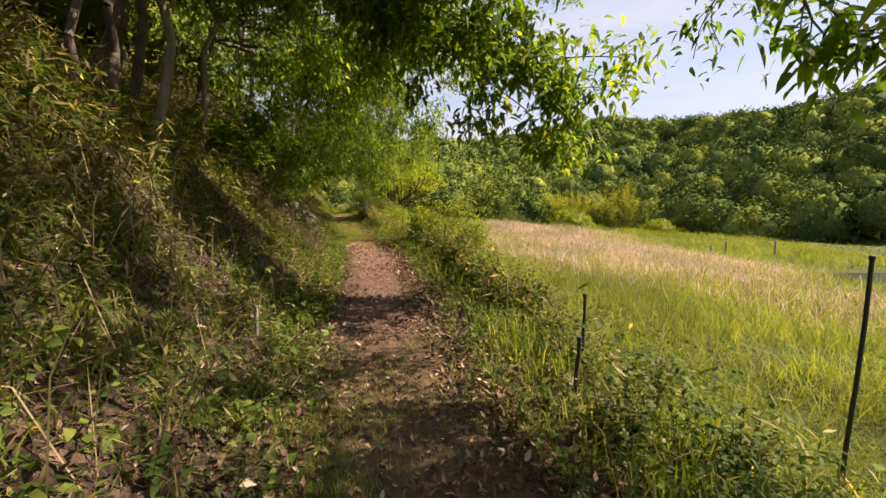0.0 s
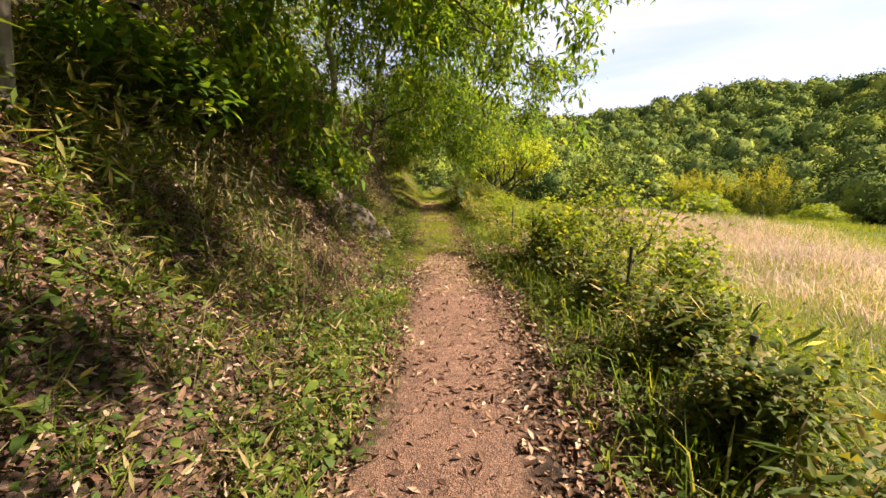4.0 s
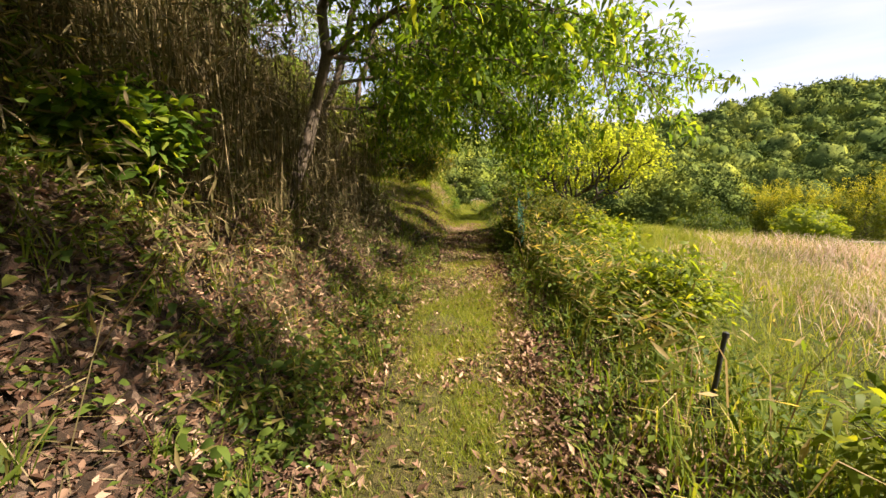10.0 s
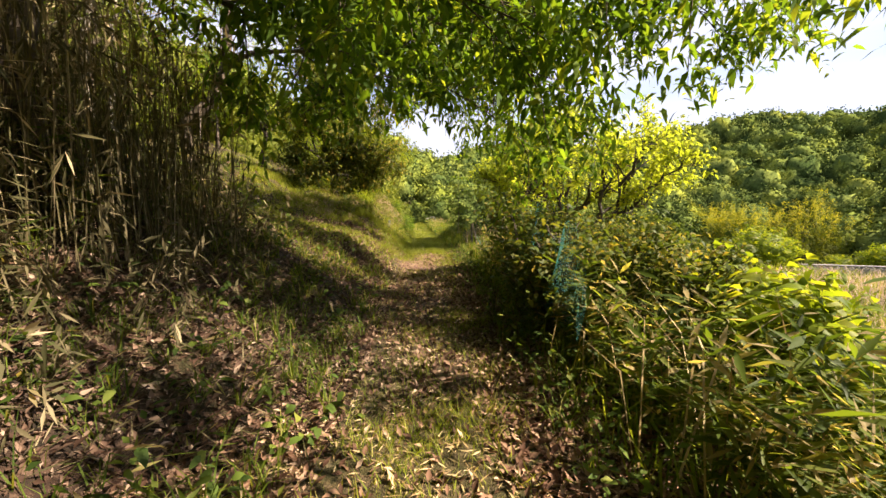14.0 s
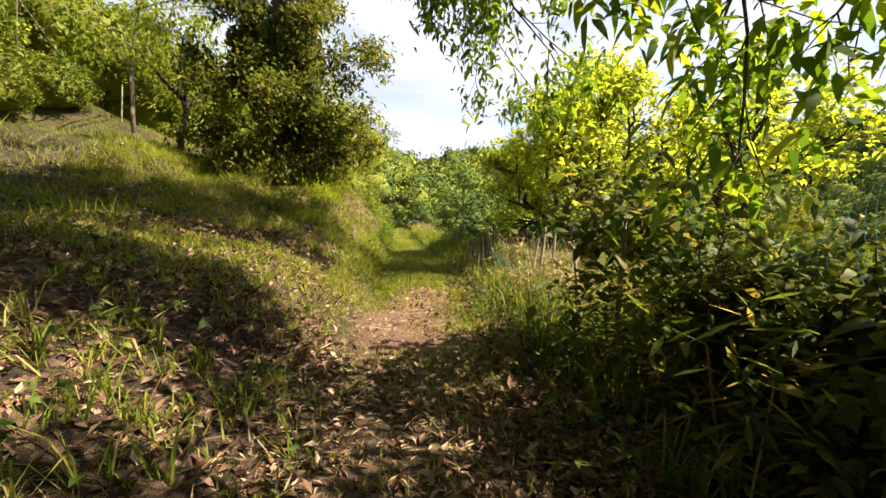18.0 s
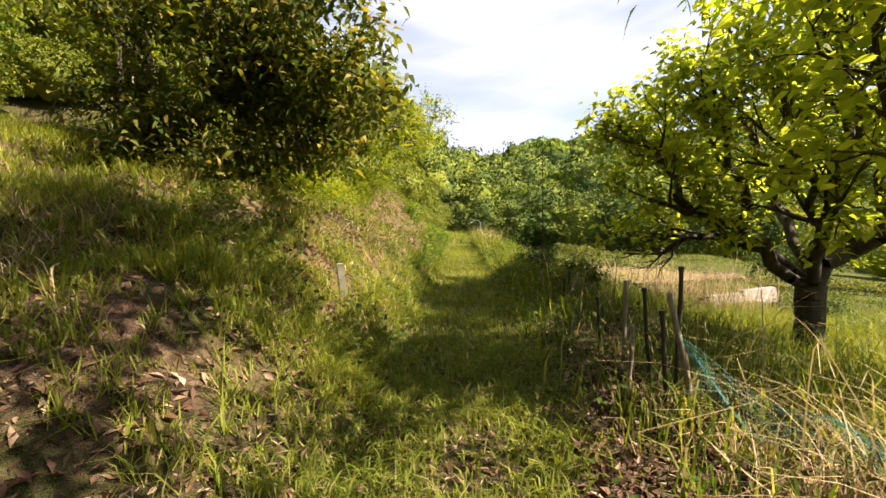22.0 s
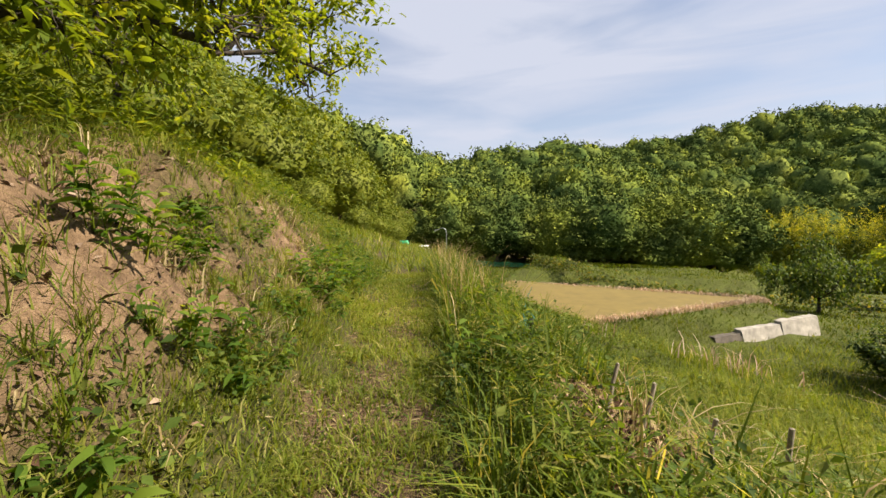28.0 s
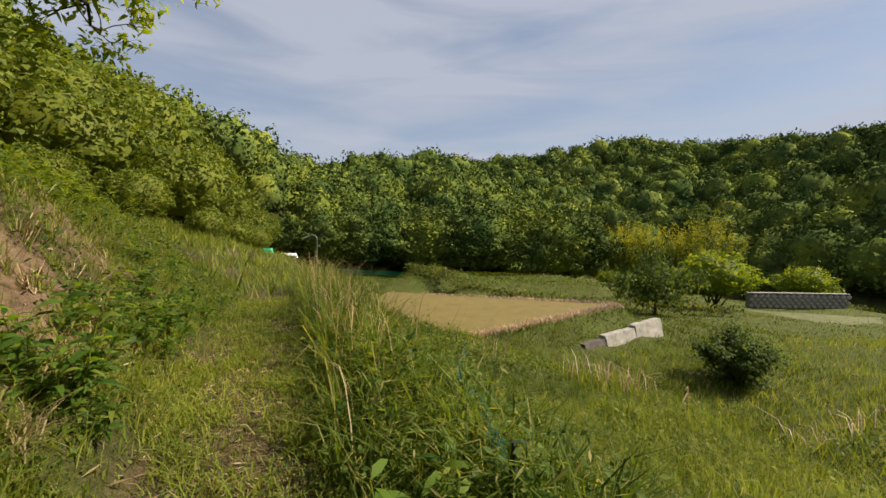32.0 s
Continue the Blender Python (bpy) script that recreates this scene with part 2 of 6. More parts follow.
M_LITTER = leaf_material("dead leaves", [(0.0, (0.045, 0.023, 0.016)), (0.4, (0.115, 0.064, 0.044)), (0.8, (0.22, 0.138, 0.10)), (1.0, (0.42, 0.31, 0.24))], 0.15, 0.6, (1.0, 0.9, 0.7))
M_BAMBOO = leaf_material("bamboo foliage", [(0.0, (0.16, 0.20, 0.02)), (0.5, (0.27, 0.29, 0.03)), (1.0, (0.44, 0.40, 0.05))], 0.45, 0.5)


def woods_material():
    """Foliage seen from afar: clumps in light and dark greens that differ from tree to tree; haze and some
    sun-and-shade contrast are put into the colour.
    """
    n = Nodes("distant foliage")
    where = n.add("NewGeometry")
    # the raised blue in these greens stands in for distance haze
    rnd = n.ramp(where.outputs["Random Per Island"], [(0.0, (0.074, 0.106, 0.026)), (0.5, (0.108, 0.144, 0.034)), (1.0, (0.15, 0.18, 0.044))])
    fine = n.noise(1.1, 5, 0.75, where.outputs["Position"])
    tree = n.noise(0.13, 2, 0.5, where.outputs["Position"])
    c = n.mix(1.0, rnd, n.ramp(fine, [(0.32, (0.52, 0.54, 0.54)), (0.5, (0.92, 0.93, 0.92)), (0.68, (1.28, 1.26, 1.18))]), "MULTIPLY")
    c = n.mix(1.0, c, n.ramp(tree, [(0.36, (0.42, 0.52, 0.60)), (0.5, (0.92, 0.94, 0.95)), (0.64, (1.5, 1.36, 0.9))]), "MULTIPLY")
    return n.done(n.surface(c, 0.95, n.bump(fine, 0.5, 0.4), spec=0.02))


M_WOODS = woods_material()

M_BARK = bark_material("bark", (0.035, 0.026, 0.019), (0.15, 0.115, 0.085))
M_PALEBARK = bark_material("pale bark", (0.10, 0.085, 0.065), (0.30, 0.26, 0.20))
M_BLACKBARK = bark_material("dark orchard bark", (0.018, 0.013, 0.010), (0.075, 0.058, 0.045), 14)
M_CULM = bark_material("bamboo culm", (0.16, 0.17, 0.08), (0.34, 0.34, 0.20), 4)

# ---- the lie of the land ----
PATH_Y = (-30, -8, 0, 5, 10, 14, 20, 25, 30, 35, 40, 45, 55, 70, 100, 130)
PATH_X = (-1.5, -0.2, 0.25, 0.5, 0.85, 0.62, 0.55, 0.45, 0.3, 0.18, 0.05, -0.2, -0.9, -2.2, -4.0, -5.0)
PATH_Z = (0, 0, 0, 0, 0.10, 0.08, 0.06, 0.16, 0.26, 0.24, 0.15, 0.08, -0.05, -0.5, -3.2, -5.0)
rng = np.random.default_rng(7)


def path_x(y):
    return np.interp(y, PATH_Y, PATH_X)


def path_z(y):
    return np.interp(y, PATH_Y, PATH_Z)


def _hash(i, j, seed):
    h = (i * 374761393 + j * 668265263 + seed * 974634777) & 0xFFFFFFFF
    h = ((h ^ (h >> 13)) * 1274126177) & 0xFFFFFFFF
    return ((h ^ (h >> 16)) & 0xFFFF) / 65535.0


def wobble(x, y, size, seed=0):
    """Smooth noise from 0 to 1 over features of that size."""
    x, y = np.asarray(x, float) / size, np.asarray(y, float) / size
    i, j = np.floor(x).astype(np.int64), np.floor(y).astype(np.int64)
    u, v = x - i, y - j
    u, v = u * u * (3 - 2 * u), v * v * (3 - 2 * v)
    a, b, c, d = _hash(i, j, seed), _hash(i + 1, j, seed), _hash(i, j + 1, seed), _hash(i + 1, j + 1, seed)
    return (a * (1 - u) + b * u) * (1 - v) + (c * (1 - u) + d * u) * v


def ramp01(v, a, b):
    s = np.clip((np.asarray(v, float) - a) / (b - a), 0, 1)
    return s * s * (3 - 2 * s)


# middle, half sizes, turn, level and width of the bank of each terrace
TERRACES = (
    (9.5, 66.5, 10.5, 5.6, -25, -3.95, 2.5),
    (19.5, 56.6, 9.5, 4.5, 19, -5.3, 2.6),
    (22.0, 88.0, 12.0, 5.0, -25, -4.5, 2.0),
    (62.0, 76.0, 9.0, 6.0, -16, -8.5, 3.0),
    (26.0, 14.0, 4.6, 2.8, 20, -2.6, 2.0),
)


def forest_edge(x):
    """The y at which the far woods begin."""
    return np.interp(x, (-60, -12, -6, 5, 30, 48, 58, 80, 100, 130), (60, 90, 116, 118, 112, 116, 132, 138, 126, 100))


def height(x, y):
    x, y = np.asarray(x, float), np.asarray(y, float)
    u = x - path_x(y)
    z = path_z(y)
    # uphill side: a steep foot, then a hillside
    shelf = np.interp(y, (-10, 0, 4, 7, 9, 11.5, 13.2, 15, 16.5, 18, 20, 22, 24, 26, 28, 30, 36, 40, 44, 50), (1.0, 1.1, 1.2, 1.25, 1.3, 1.3, 0.9, 0.85, 0.95, 1.25, 1.4, 1.4, 1.2, 0.9, 0.65, 0.5, 0.5, 0.42, 0.42, 0.6))
    d = np.clip(-u - shelf, 0, None)
    foot = np.interp(y, (-10, 0, 5, 8, 12, 14, 16, 18.5, 20, 22, 25, 27, 30, 33, 35, 39, 42, 47, 52, 70), (0.9, 1.0, 1.2, 1.1, 1.0, 1.2, 1.0, 1.2, 1.1, 0.7, 0.7, 0.62, 0.52, 0.75, 0.88, 1.0, 1.25, 1.15, 0.6, 0.4))
    reach = np.interp(y, (-10, 0, 12, 25, 28, 31, 34, 46, 60), (2.2, 2.0, 2.0, 1.6, 1.2, 1.0, 1.35, 1.45, 1.6))
    slope = np.interp(y, (-10, 20, 25, 28, 31, 34, 38, 48, 60, 80), (0.62, 0.6, 0.5, 0.27, 0.21, 0.29, 0.29, 0.34, 0.28, 0.4))
    span = np.interp(y, (25, 28, 32, 44, 54), (26, 4, 5, 6, 26))
    flat = np.interp(y, (25, 28, 44, 54), (0.15, 0.06, 0.08, 0.15))
    back = np.interp(y, (24, 30, 44, 54), (0.0, 0.45, 0.45, 0.0))
    left = foot * np.minimum(d, reach) + slope * np.clip(d - reach, 0, span) + flat * np.clip(d - reach - span, 0, 200) + back * np.clip(d - 13, 0, 40)
    calm = 1 - 0.65 * ramp01(y, 26, 28) * (1 - ramp01(y, 32, 33.5))
    raw = 1 + 1.1 * ramp01(y, 32, 34) * (1 - ramp01(y, 45, 48))
    rough = (wobble(x, y, 1.3, 3) - 0.5) * 0.35 + (wobble(x, y, 0.45, 4) - 0.5) * 0.17 * raw + (wobble(x, y, 0.19, 5) - 0.5) * 0.07 * raw
    left = left * ramp01(118 - y, -30, 10) + rough * calm * ramp01(d, 0.1, 0.9)
    # valley side: a shoulder, a drop, then terraces falling away
    r = np.clip(u - 0.75, 0, None)
    drop = np.interp(y, (-10, 24, 30, 33, 37, 40, 45, 60), (0.85, 0.8, 0.5, 0.2, 0.25, 0.8, 1.5, 1.5))
    right = -drop * ramp01(r, 0.35, 3.0) - 0.072 * np.clip(r - 3, 0, 90) - (0.052 * np.clip(y - 30, 0, 36) - 0.03 * np.clip(y - 80, 0, 40)) * ramp01(r, 0.5, 8)
    right = right + (wobble(x, y, 2.3, 6) - 0.5) * 0.28 * ramp01(r, 0.5, 3) + (wobble(x, y, 0.5, 8) - 0.5) * 0.10 * ramp01(r, 0.2, 1)
    z = z + np.where(u < 0, left, right)
    z = z + (wobble(x, y, 0.9, 9) - 0.5) * 0.07 + (wobble(x, y, 0.22, 10) - 0.5) * 0.025
    # far hills round the valley
    e = np.maximum(y - forest_edge(x) - 6, (x - 92 - 0.06 * np.abs(y - 60)) * 1.2)
    top = np.interp(x, (-100, -20, 0, 14, 60, 110, 180, 300), (14, 20, 24, 28, 41, 57, 66, 70))
    hill = top * (1 - np.exp(-np.clip(e, 0, None) * 0.55 / top))
    hill = hill * (0.83 + 0.3 * wobble(x, y, 60, 11)) + 13 * np.exp(-((x - 170) ** 2 + (y - 225) ** 2) / 1500)
    z = z + np.where(e > 0, hill, 0)
    # level terraces
    for (cx, cy, rx, ry, turn, level, soft) in TERRACES:
        c, sn = math.cos(radians(turn)), math.sin(radians(turn))
        a, b = (x - cx) * c + (y - cy) * sn, (y - cy) * c - (x - cx) * sn
        gap = np.maximum(np.abs(a) - rx, np.abs(b) - ry)
        w = 1 - ramp01(gap, 0, soft)
        z = z * (1 - w) + level * w
    return z


def cover_map(x, y):
    """Bare gravel, turf and clay, from 0 to 1."""
    u = np.asarray(x) - path_x(y)
    n1, n2 = wobble(x, y, 0.6, 21), wobble(x, y, 0.18, 22)
    edge = np.abs(u + 0.12 * (wobble(y, y * 0, 1.1, 23) - 0.5)) + 0.35 * (n1 - 0.5) + 0.2 * (n2 - 0.5)
    bare_y = np.interp(y, (-5, 0, 3, 10.8, 14.1, 14.9, 18, 24, 28.4, 29.2, 31.3, 32.2, 33.5, 38, 41, 47, 55), (0.05, 0.1, 0.5, 1, 0.95, 0.15, 0.1, 0.1, 0.1, 0.9, 0.9, 0.2, 0.1, 0.25, 0.6, 0.45, 0.0))
    gravel = (1 - ramp01(edge, 0.24, 0.6)) * bare_y
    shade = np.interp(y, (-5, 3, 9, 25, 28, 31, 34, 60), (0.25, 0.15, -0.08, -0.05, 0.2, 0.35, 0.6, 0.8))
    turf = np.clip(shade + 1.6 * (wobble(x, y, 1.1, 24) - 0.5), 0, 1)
    turf = np.where(u > 2.3, np.clip(0.5 + ramp01(u, 2.3, 3.8), 0, 1), turf)
    mid = (1 - ramp01(edge, 0.5, 0.8)) * np.interp(y, (13, 14.6, 19, 22, 27, 30, 34, 48), (0, 0.75, 0.75, 0.5, 0.1, 0.45, 0.85, 0.8))
    wooded = np.maximum(y - forest_edge(x) - 3, (x - 92 - 0.06 * np.abs(np.asarray(y) - 60)) * 1.2)
    turf = np.where(wooded > 0, 0.55, np.maximum(turf, mid * (0.4 + 0.9 * n1)))
    turf = turf * (1 - 0.25 * ramp01(-u, 0.7, 1.0) * ramp01(y, 31, 33.5) * (1 - ramp01(y, 46, 49)))
    under = ramp01(u, 0.65, 0.95) * (1 - ramp01(u, 2.0, 2.7)) * ramp01(y, 30.5, 32) * (1 - ramp01(y, 36.5, 38.5))
    turf = turf * (1 - 0.8 * under)
    bank = ramp01(-u, 0.75, 1.1) * (1 - ramp01(-u, 2.4, 3.2))
    clay_y = np.interp(y, (-2, 0, 3, 8, 13, 14.8, 16, 24, 32, 33.5, 38, 43, 47), (0.1, 0.25, -0.4, -0.6, 0.9, 0.9, -0.6, -0.6, 0.35, 0.7, 0.95, 1.5, 0.3))
    clay = np.clip(2.6 * (0.6 * wobble(x, y, 0.9, 25) + 0.4 * wobble(x, y, 0.25, 26) - 0.72 + 0.42 * clay_y), 0, 1) * bank
    side = (1 - ramp01(np.abs(np.asarray(y) - (32.2 - 0.85 * (u + 2.0))) + 0.8 * (n1 - 0.5), 0.15, 0.7)) * ramp01(-u, 1.0, 2.0) * (1 - ramp01(-u, 8, 11))
    gravel = np.maximum(gravel, 0.5 * side)
    turf = turf * (1 - 0.85 * side)
    return np.stack([gravel, turf, clay, np.ones_like(gravel)], -1)


# ---- mesh helpers ----


def mesh_of(name, verts, faces, material, smooth=False):
    """A mesh from arrays; all faces have the same number of corners."""
    verts, faces = np.asarray(verts, np.float32).reshape(-1, 3), np.asarray(faces, np.int32)
    k = faces.shape[1]
    me = bpy.data.meshes.new(name)
    me.vertices.add(len(verts))
    me.vertices.foreach_set("co", verts.ravel())
    me.loops.add(faces.size)
    me.loops.foreach_set("vertex_index", faces.ravel())
    me.polygons.add(len(faces))
    me.polygons.foreach_set("loop_start", np.arange(0, faces.size, k, dtype=np.int32))
    if smooth:
        me.polygons.foreach_set("use_smooth", np.ones(len(faces), bool))
    me.materials.append(material)
    me.update(calc_edges=True)
    return me


def stuff(name, arrays, material, label, category, smooth=False):
    verts, faces = joined(arrays)
    return tagged(new(name, mesh_of(name, verts, faces, material, smooth)), label, category, kind="stuff")


def joined(arrays):
    v, f, base = [], [], 0
    for verts, faces in arrays:
        v.append(verts)
        f.append(faces + base)
        base += len(verts)
    return np.concatenate(v), np.concatenate(f)


def part(name, mesh, parent, label=""):
    ob = new(name, mesh)
    ob.parent = parent
    return tagged(ob, label)


def thing(name, at, label, category, group=""):
    ob = new(name)
    ob.empty_display_size = 0.2
    ob.matrix_basis = pose(*at)
    return tagged(ob, label, category, group)


def frames_of(n, tilt_lo, tilt_hi, heading=None):
    """n random frames: along (tilted above the level), across, and normal."""
    a = rng.uniform(0, 2 * np.pi, n) if heading is None else heading
    t = np.radians(rng.uniform(tilt_lo, tilt_hi, n))
    along = np.stack([np.cos(a) * np.cos(t), np.sin(a) * np.cos(t), np.sin(t)], -1)
    across = np.stack([-np.sin(a), np.cos(a), 0 * a], -1)
    roll = rng.normal(0, 0.5, n)[:, None]
    nrm = np.cross(along, across)
    across = across * np.cos(roll) + nrm * np.sin(roll)
    return along, across, np.cross(along, across)


LEAF_SHAPE = np.array([(0, 0), (0.30, -0.5), (0.30, 0.5), (0.68, -0.38), (0.68, 0.38), (1, 0)])
LEAF_TRIS = np.array([(0, 2, 1), (1, 2, 4), (1, 4, 3), (3, 4, 5)])


def leaves_at(points, length, width=0.42, tilt=(-60, 20), droop=0.25, spread=0.35, heading=None):
    """Leaves of six corners at the given stalk ends."""
    points = np.asarray(points, float)
    n = len(points)
    along, across, nrm = frames_of(n, tilt[0], tilt[1], heading)
    size = length * rng.uniform(1 - spread, 1 + spread, n)[:, None, None]
    s = LEAF_SHAPE[None, :, 0, None]
    w = LEAF_SHAPE[None, :, 1, None] * width
    v = points[:, None] + size * (along[:, None] * s + across[:, None] * w)
    v = v + size * (nrm[:, None] * np.abs(w) * 0.5)
    v[:, :, 2] -= (size * droop * s * s)[:, :, 0]
    f = LEAF_TRIS[None] + 6 * np.arange(n)[:, None, None]
    return v.reshape(-1, 3), f.reshape(-1, 3)


def chips_at(points, length, width=0.5, tilt=(-15, 25), spread=0.5, fold=0.25):
    """Small folded leaves of two triangles."""
    points = np.asarray(points, float)
    n = len(points)
    along, across, nrm = frames_of(n, tilt[0], tilt[1])
    size = np.asarray(length) * rng.uniform(1 - spread, 1 + spread, n)
    size = size[:, None]
    a, b = points, points + along * size
    m = points + along * size * 0.45
    l = m + (across * 0.5 + nrm * fold) * size * width
    r = m + (-across * 0.5 + nrm * fold) * size * width
    f = np.array([(0, 1, 2), (0, 2, 3)])[None] + 4 * np.arange(n)[:, None, None]
    return np.stack([a, l, b, r], 1).reshape(-1, 3), f.reshape(-1, 3)


def spikes_at(points, tall, wide, lean=0.6, spread=0.4):
    """Far grass: one slim bent triangle each."""
    points = np.asarray(points, float)
    n = len(points)
    a = rng.uniform(0, 2 * np.pi, n)
    h = np.asarray(tall) * rng.uniform(1 - spread, 1 + spread, n)
    side = np.stack([np.cos(a), np.sin(a), 0 * a], -1) * (wide * rng.uniform(0.6, 1.4, n))[:, None] / 2
    tip = points + np.concatenate([rng.normal(0, 0.5, (n, 2)) * (h * lean)[:, None], h[:, None]], 1)
    return np.stack([points - side, points + side, tip], 1).reshape(-1, 3), np.arange(3 * n).reshape(-1, 3)


def blades_at(points, tall, wide, lean=0.35, spread=0.4, droop=0.5):
    """Bent blades of grass, three triangles each."""
    points = np.asarray(points, float)
    n = len(points)
    a = rng.uniform(0, 2 * np.pi, n)
    h = np.asarray(tall) * rng.uniform(1 - spread, 1 + spread, n)
    out = np.stack([np.cos(a), np.sin(a)], -1) * (h * lean * rng.uniform(0.2, 1.6, n))[:, None]
    b = a + np.pi / 2 + rng.normal(0, 0.6, n)
    side = np.stack([np.cos(b), np.sin(b), 0 * b], -1) * (wide * rng.uniform(0.6, 1.4, n))[:, None] / 2
    mid = points + np.concatenate([out * 0.4, (h * 0.62)[:, None]], 1)
    tip = points + np.concatenate([out * 1.25, (h * (1 - droop * rng.uniform(0, 0.9, n)))[:, None]], 1)
    v = np.stack([points - side, points + side, mid - side * 0.85, mid + side * 0.85, tip], 1)
    f = np.array([(0, 1, 3), (0, 3, 2), (2, 3, 4)])[None] + 5 * np.arange(n)[:, None, None]
    return v.reshape(-1, 3), f.reshape(-1, 3)


def stalks_at(points, tall, wide, lean=0.8, spread=0.4, droop=0.6):
    """Long dry stalks that rise and arch over in a smooth curve."""
    points = np.asarray(points, float)
    n, joints = len(points), 5
    a = rng.uniform(0, 2 * np.pi, n)
    h = np.asarray(tall) * rng.uniform(1 - spread, 1 + spread, n)
    out = np.stack([np.cos(a), np.sin(a)], -1) * (h * lean * rng.uniform(0.2, 1.5, n))[:, None]
    side = np.stack([-np.sin(a), np.cos(a), 0 * a], -1) * (wide * rng.uniform(0.6, 1.4, n))[:, None] / 2
    top = points + np.concatenate([out * 0.35, (h * 1.1)[:, None]], 1)
    tip = points + np.concatenate([out * 1.2, (h * (1 - droop * rng.uniform(0, 0.9, n)))[:, None]], 1)
    rows = []
    for k in range(joints + 1):
        t = k / joints
        p = points * (1 - t) ** 2 + top * (2 * t * (1 - t)) + tip * t ** 2
        rows += [p - side * (1 - 0.85 * t), p + side * (1 - 0.85 * t)]
    v = np.stack(rows, 1)
    f = [q for k in range(joints) for q in ((2 * k, 2 * k + 1, 2 * k + 3), (2 * k, 2 * k + 3, 2 * k + 2))]
    f = np.array(f)[None] + len(rows) * np.arange(n)[:, None, None]
    return v.reshape(-1, 3), f.reshape(-1, 3)


def tufts_at(points, per, tall, wide, lean=0.8, spread=0.35, droop=0.6):
    """Tufts: blades that spring from one place and bend outwards."""
    p = np.repeat(np.asarray(points, float), per, 0)
    size = np.repeat(rng.uniform(0.55, 1.35, len(points)), per)
    p[:, :2] += rng.normal(0, 0.022, (len(p), 2))
    return blades_at(p, np.asarray(tall) * size, wide, lean, spread, droop)


def tubes(segments, sides=6):
    """Tapered tubes: rows of x0 y0 z0 x1 y1 z1 r0 r1."""
    s = np.asarray(segments, float)
    p, q, r0, r1 = s[:, :3], s[:, 3:6], s[:, 6], s[:, 7]
    d = q - p
    d = d / (np.linalg.norm(d, axis=1)[:, None] + 1e-9)
    ref = np.where(np.abs(d[:, 2:3]) > 0.9, np.array([[1.0, 0, 0]]), np.array([[0, 0, 1.0]]))
    a = np.cross(d, ref)
    a = a / np.linalg.norm(a, axis=1)[:, None]
    b = np.cross(d, a)
    k = np.arange(sides) * 2 * np.pi / sides
    ring = a[:, None] * np.cos(k)[None, :, None] + b[:, None] * np.sin(k)[None, :, None]
    v = np.concatenate([p[:, None] + ring * r0[:, None, None], q[:, None] + ring * r1[:, None, None]], 1)
    i = np.arange(sides)
    j = (i + 1) % sides
    f = np.stack([i, j, j + sides, i + sides], -1)[None] + 2 * sides * np.arange(len(s))[:, None, None]
    return v.reshape(-1, 3), f.reshape(-1, 4)


def grow(start, way, length, radius, levels, r, kids=3, bend=0.25, lift=0.1, shrink=0.68, steps=4, open_angle=0.7, taper=0.7):
    """Branching limbs. Returns tube rows and the places where leaves sit, with the way that the twig takes there."""
    rows, tips = [], []
    p, d = Vector(start), Vector(way).normalized()
    for k in range(steps):
        d = (d + Vector(r.normal(0, bend, 3)) * 0.6 + Vector((0, 0, lift))).normalized()
        q = p + d * (length / steps)
        r0 = radius * (1 - (1 - taper) * k / steps)
        r1 = radius * (1 - (1 - taper) * (k + 1) / steps)
        rows.append((*p, *q, r0, r1))
        if levels == 0:
            tips.append((*q, *d))
        p = q
        if levels > 0 and (k >= 1 or levels < 2):
            for _ in range(kids if k == steps - 1 else max(1, kids - 2)):
                turn = Vector(r.normal(0, 1, 3)).cross(d)
                if turn.length < 1e-3:
                    continue
                way2 = (d + turn.normalized() * open_angle * r.uniform(0.6, 1.3)).normalized()
                a, b = grow(p, way2, length * shrink * r.uniform(0.75, 1.15), r1 * 0.62, levels - 1, r, kids, bend, lift, shrink, max(2, steps - 1), open_angle, taper)
                rows += a
                tips += b
    return rows, tips


def leafy(tips, r, per, spread, length, width=0.42, tilt=(-70, 15), droop=0.3):
    """Leaves round the twig ends."""
    t = np.asarray(tips)[:, :3]
    pts = np.repeat(t, per, 0) + r.normal(0, spread, (len(t) * per, 3))
    return leaves_at(pts, length, width, tilt, droop)


# ---- the ground ----


def spaced(lo, hi, step, far_lo, far_hi, rate=1.16):
    mid = list(np.arange(lo, hi + 1e-6, step))
    a, s = [lo], step
    while a[-1] > far_lo:
        s *= rate
        a.append(a[-1] - s)
    b, s = [hi], step
    while b[-1] < far_hi:
        s *= rate
        b.append(b[-1] + s)
    return np.array(a[:0:-1] + mid + b[1:])


def build_ground():
    xs, ys = spaced(-3.4, 2.6, 0.085, -900, 1200, 1.13), spaced(-1.5, 48.0, 0.125, -700, 1400, 1.13)
    x, y = np.meshgrid(xs, ys)
    z = height(x, y)
    nx, ny = len(xs), len(ys)
    i, j = np.meshgrid(np.arange(nx - 1), np.arange(ny - 1))
    a = (j * nx + i).ravel()
    faces = np.stack([a, a + 1, a + nx + 1, a + nx], -1)
    me = mesh_of("ground", np.stack([x, y, z], -1).reshape(-1, 3), faces, M_GROUND, True)
    attr = me.color_attributes.new("cover", "FLOAT_COLOR", "POINT")
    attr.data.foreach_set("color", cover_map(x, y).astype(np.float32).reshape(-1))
    return tagged(new("ground", me), "earth path of red gravel and trodden grass between a bank and fields", "ground", kind="structure")


build_ground()

# ---- woods on the hills ----


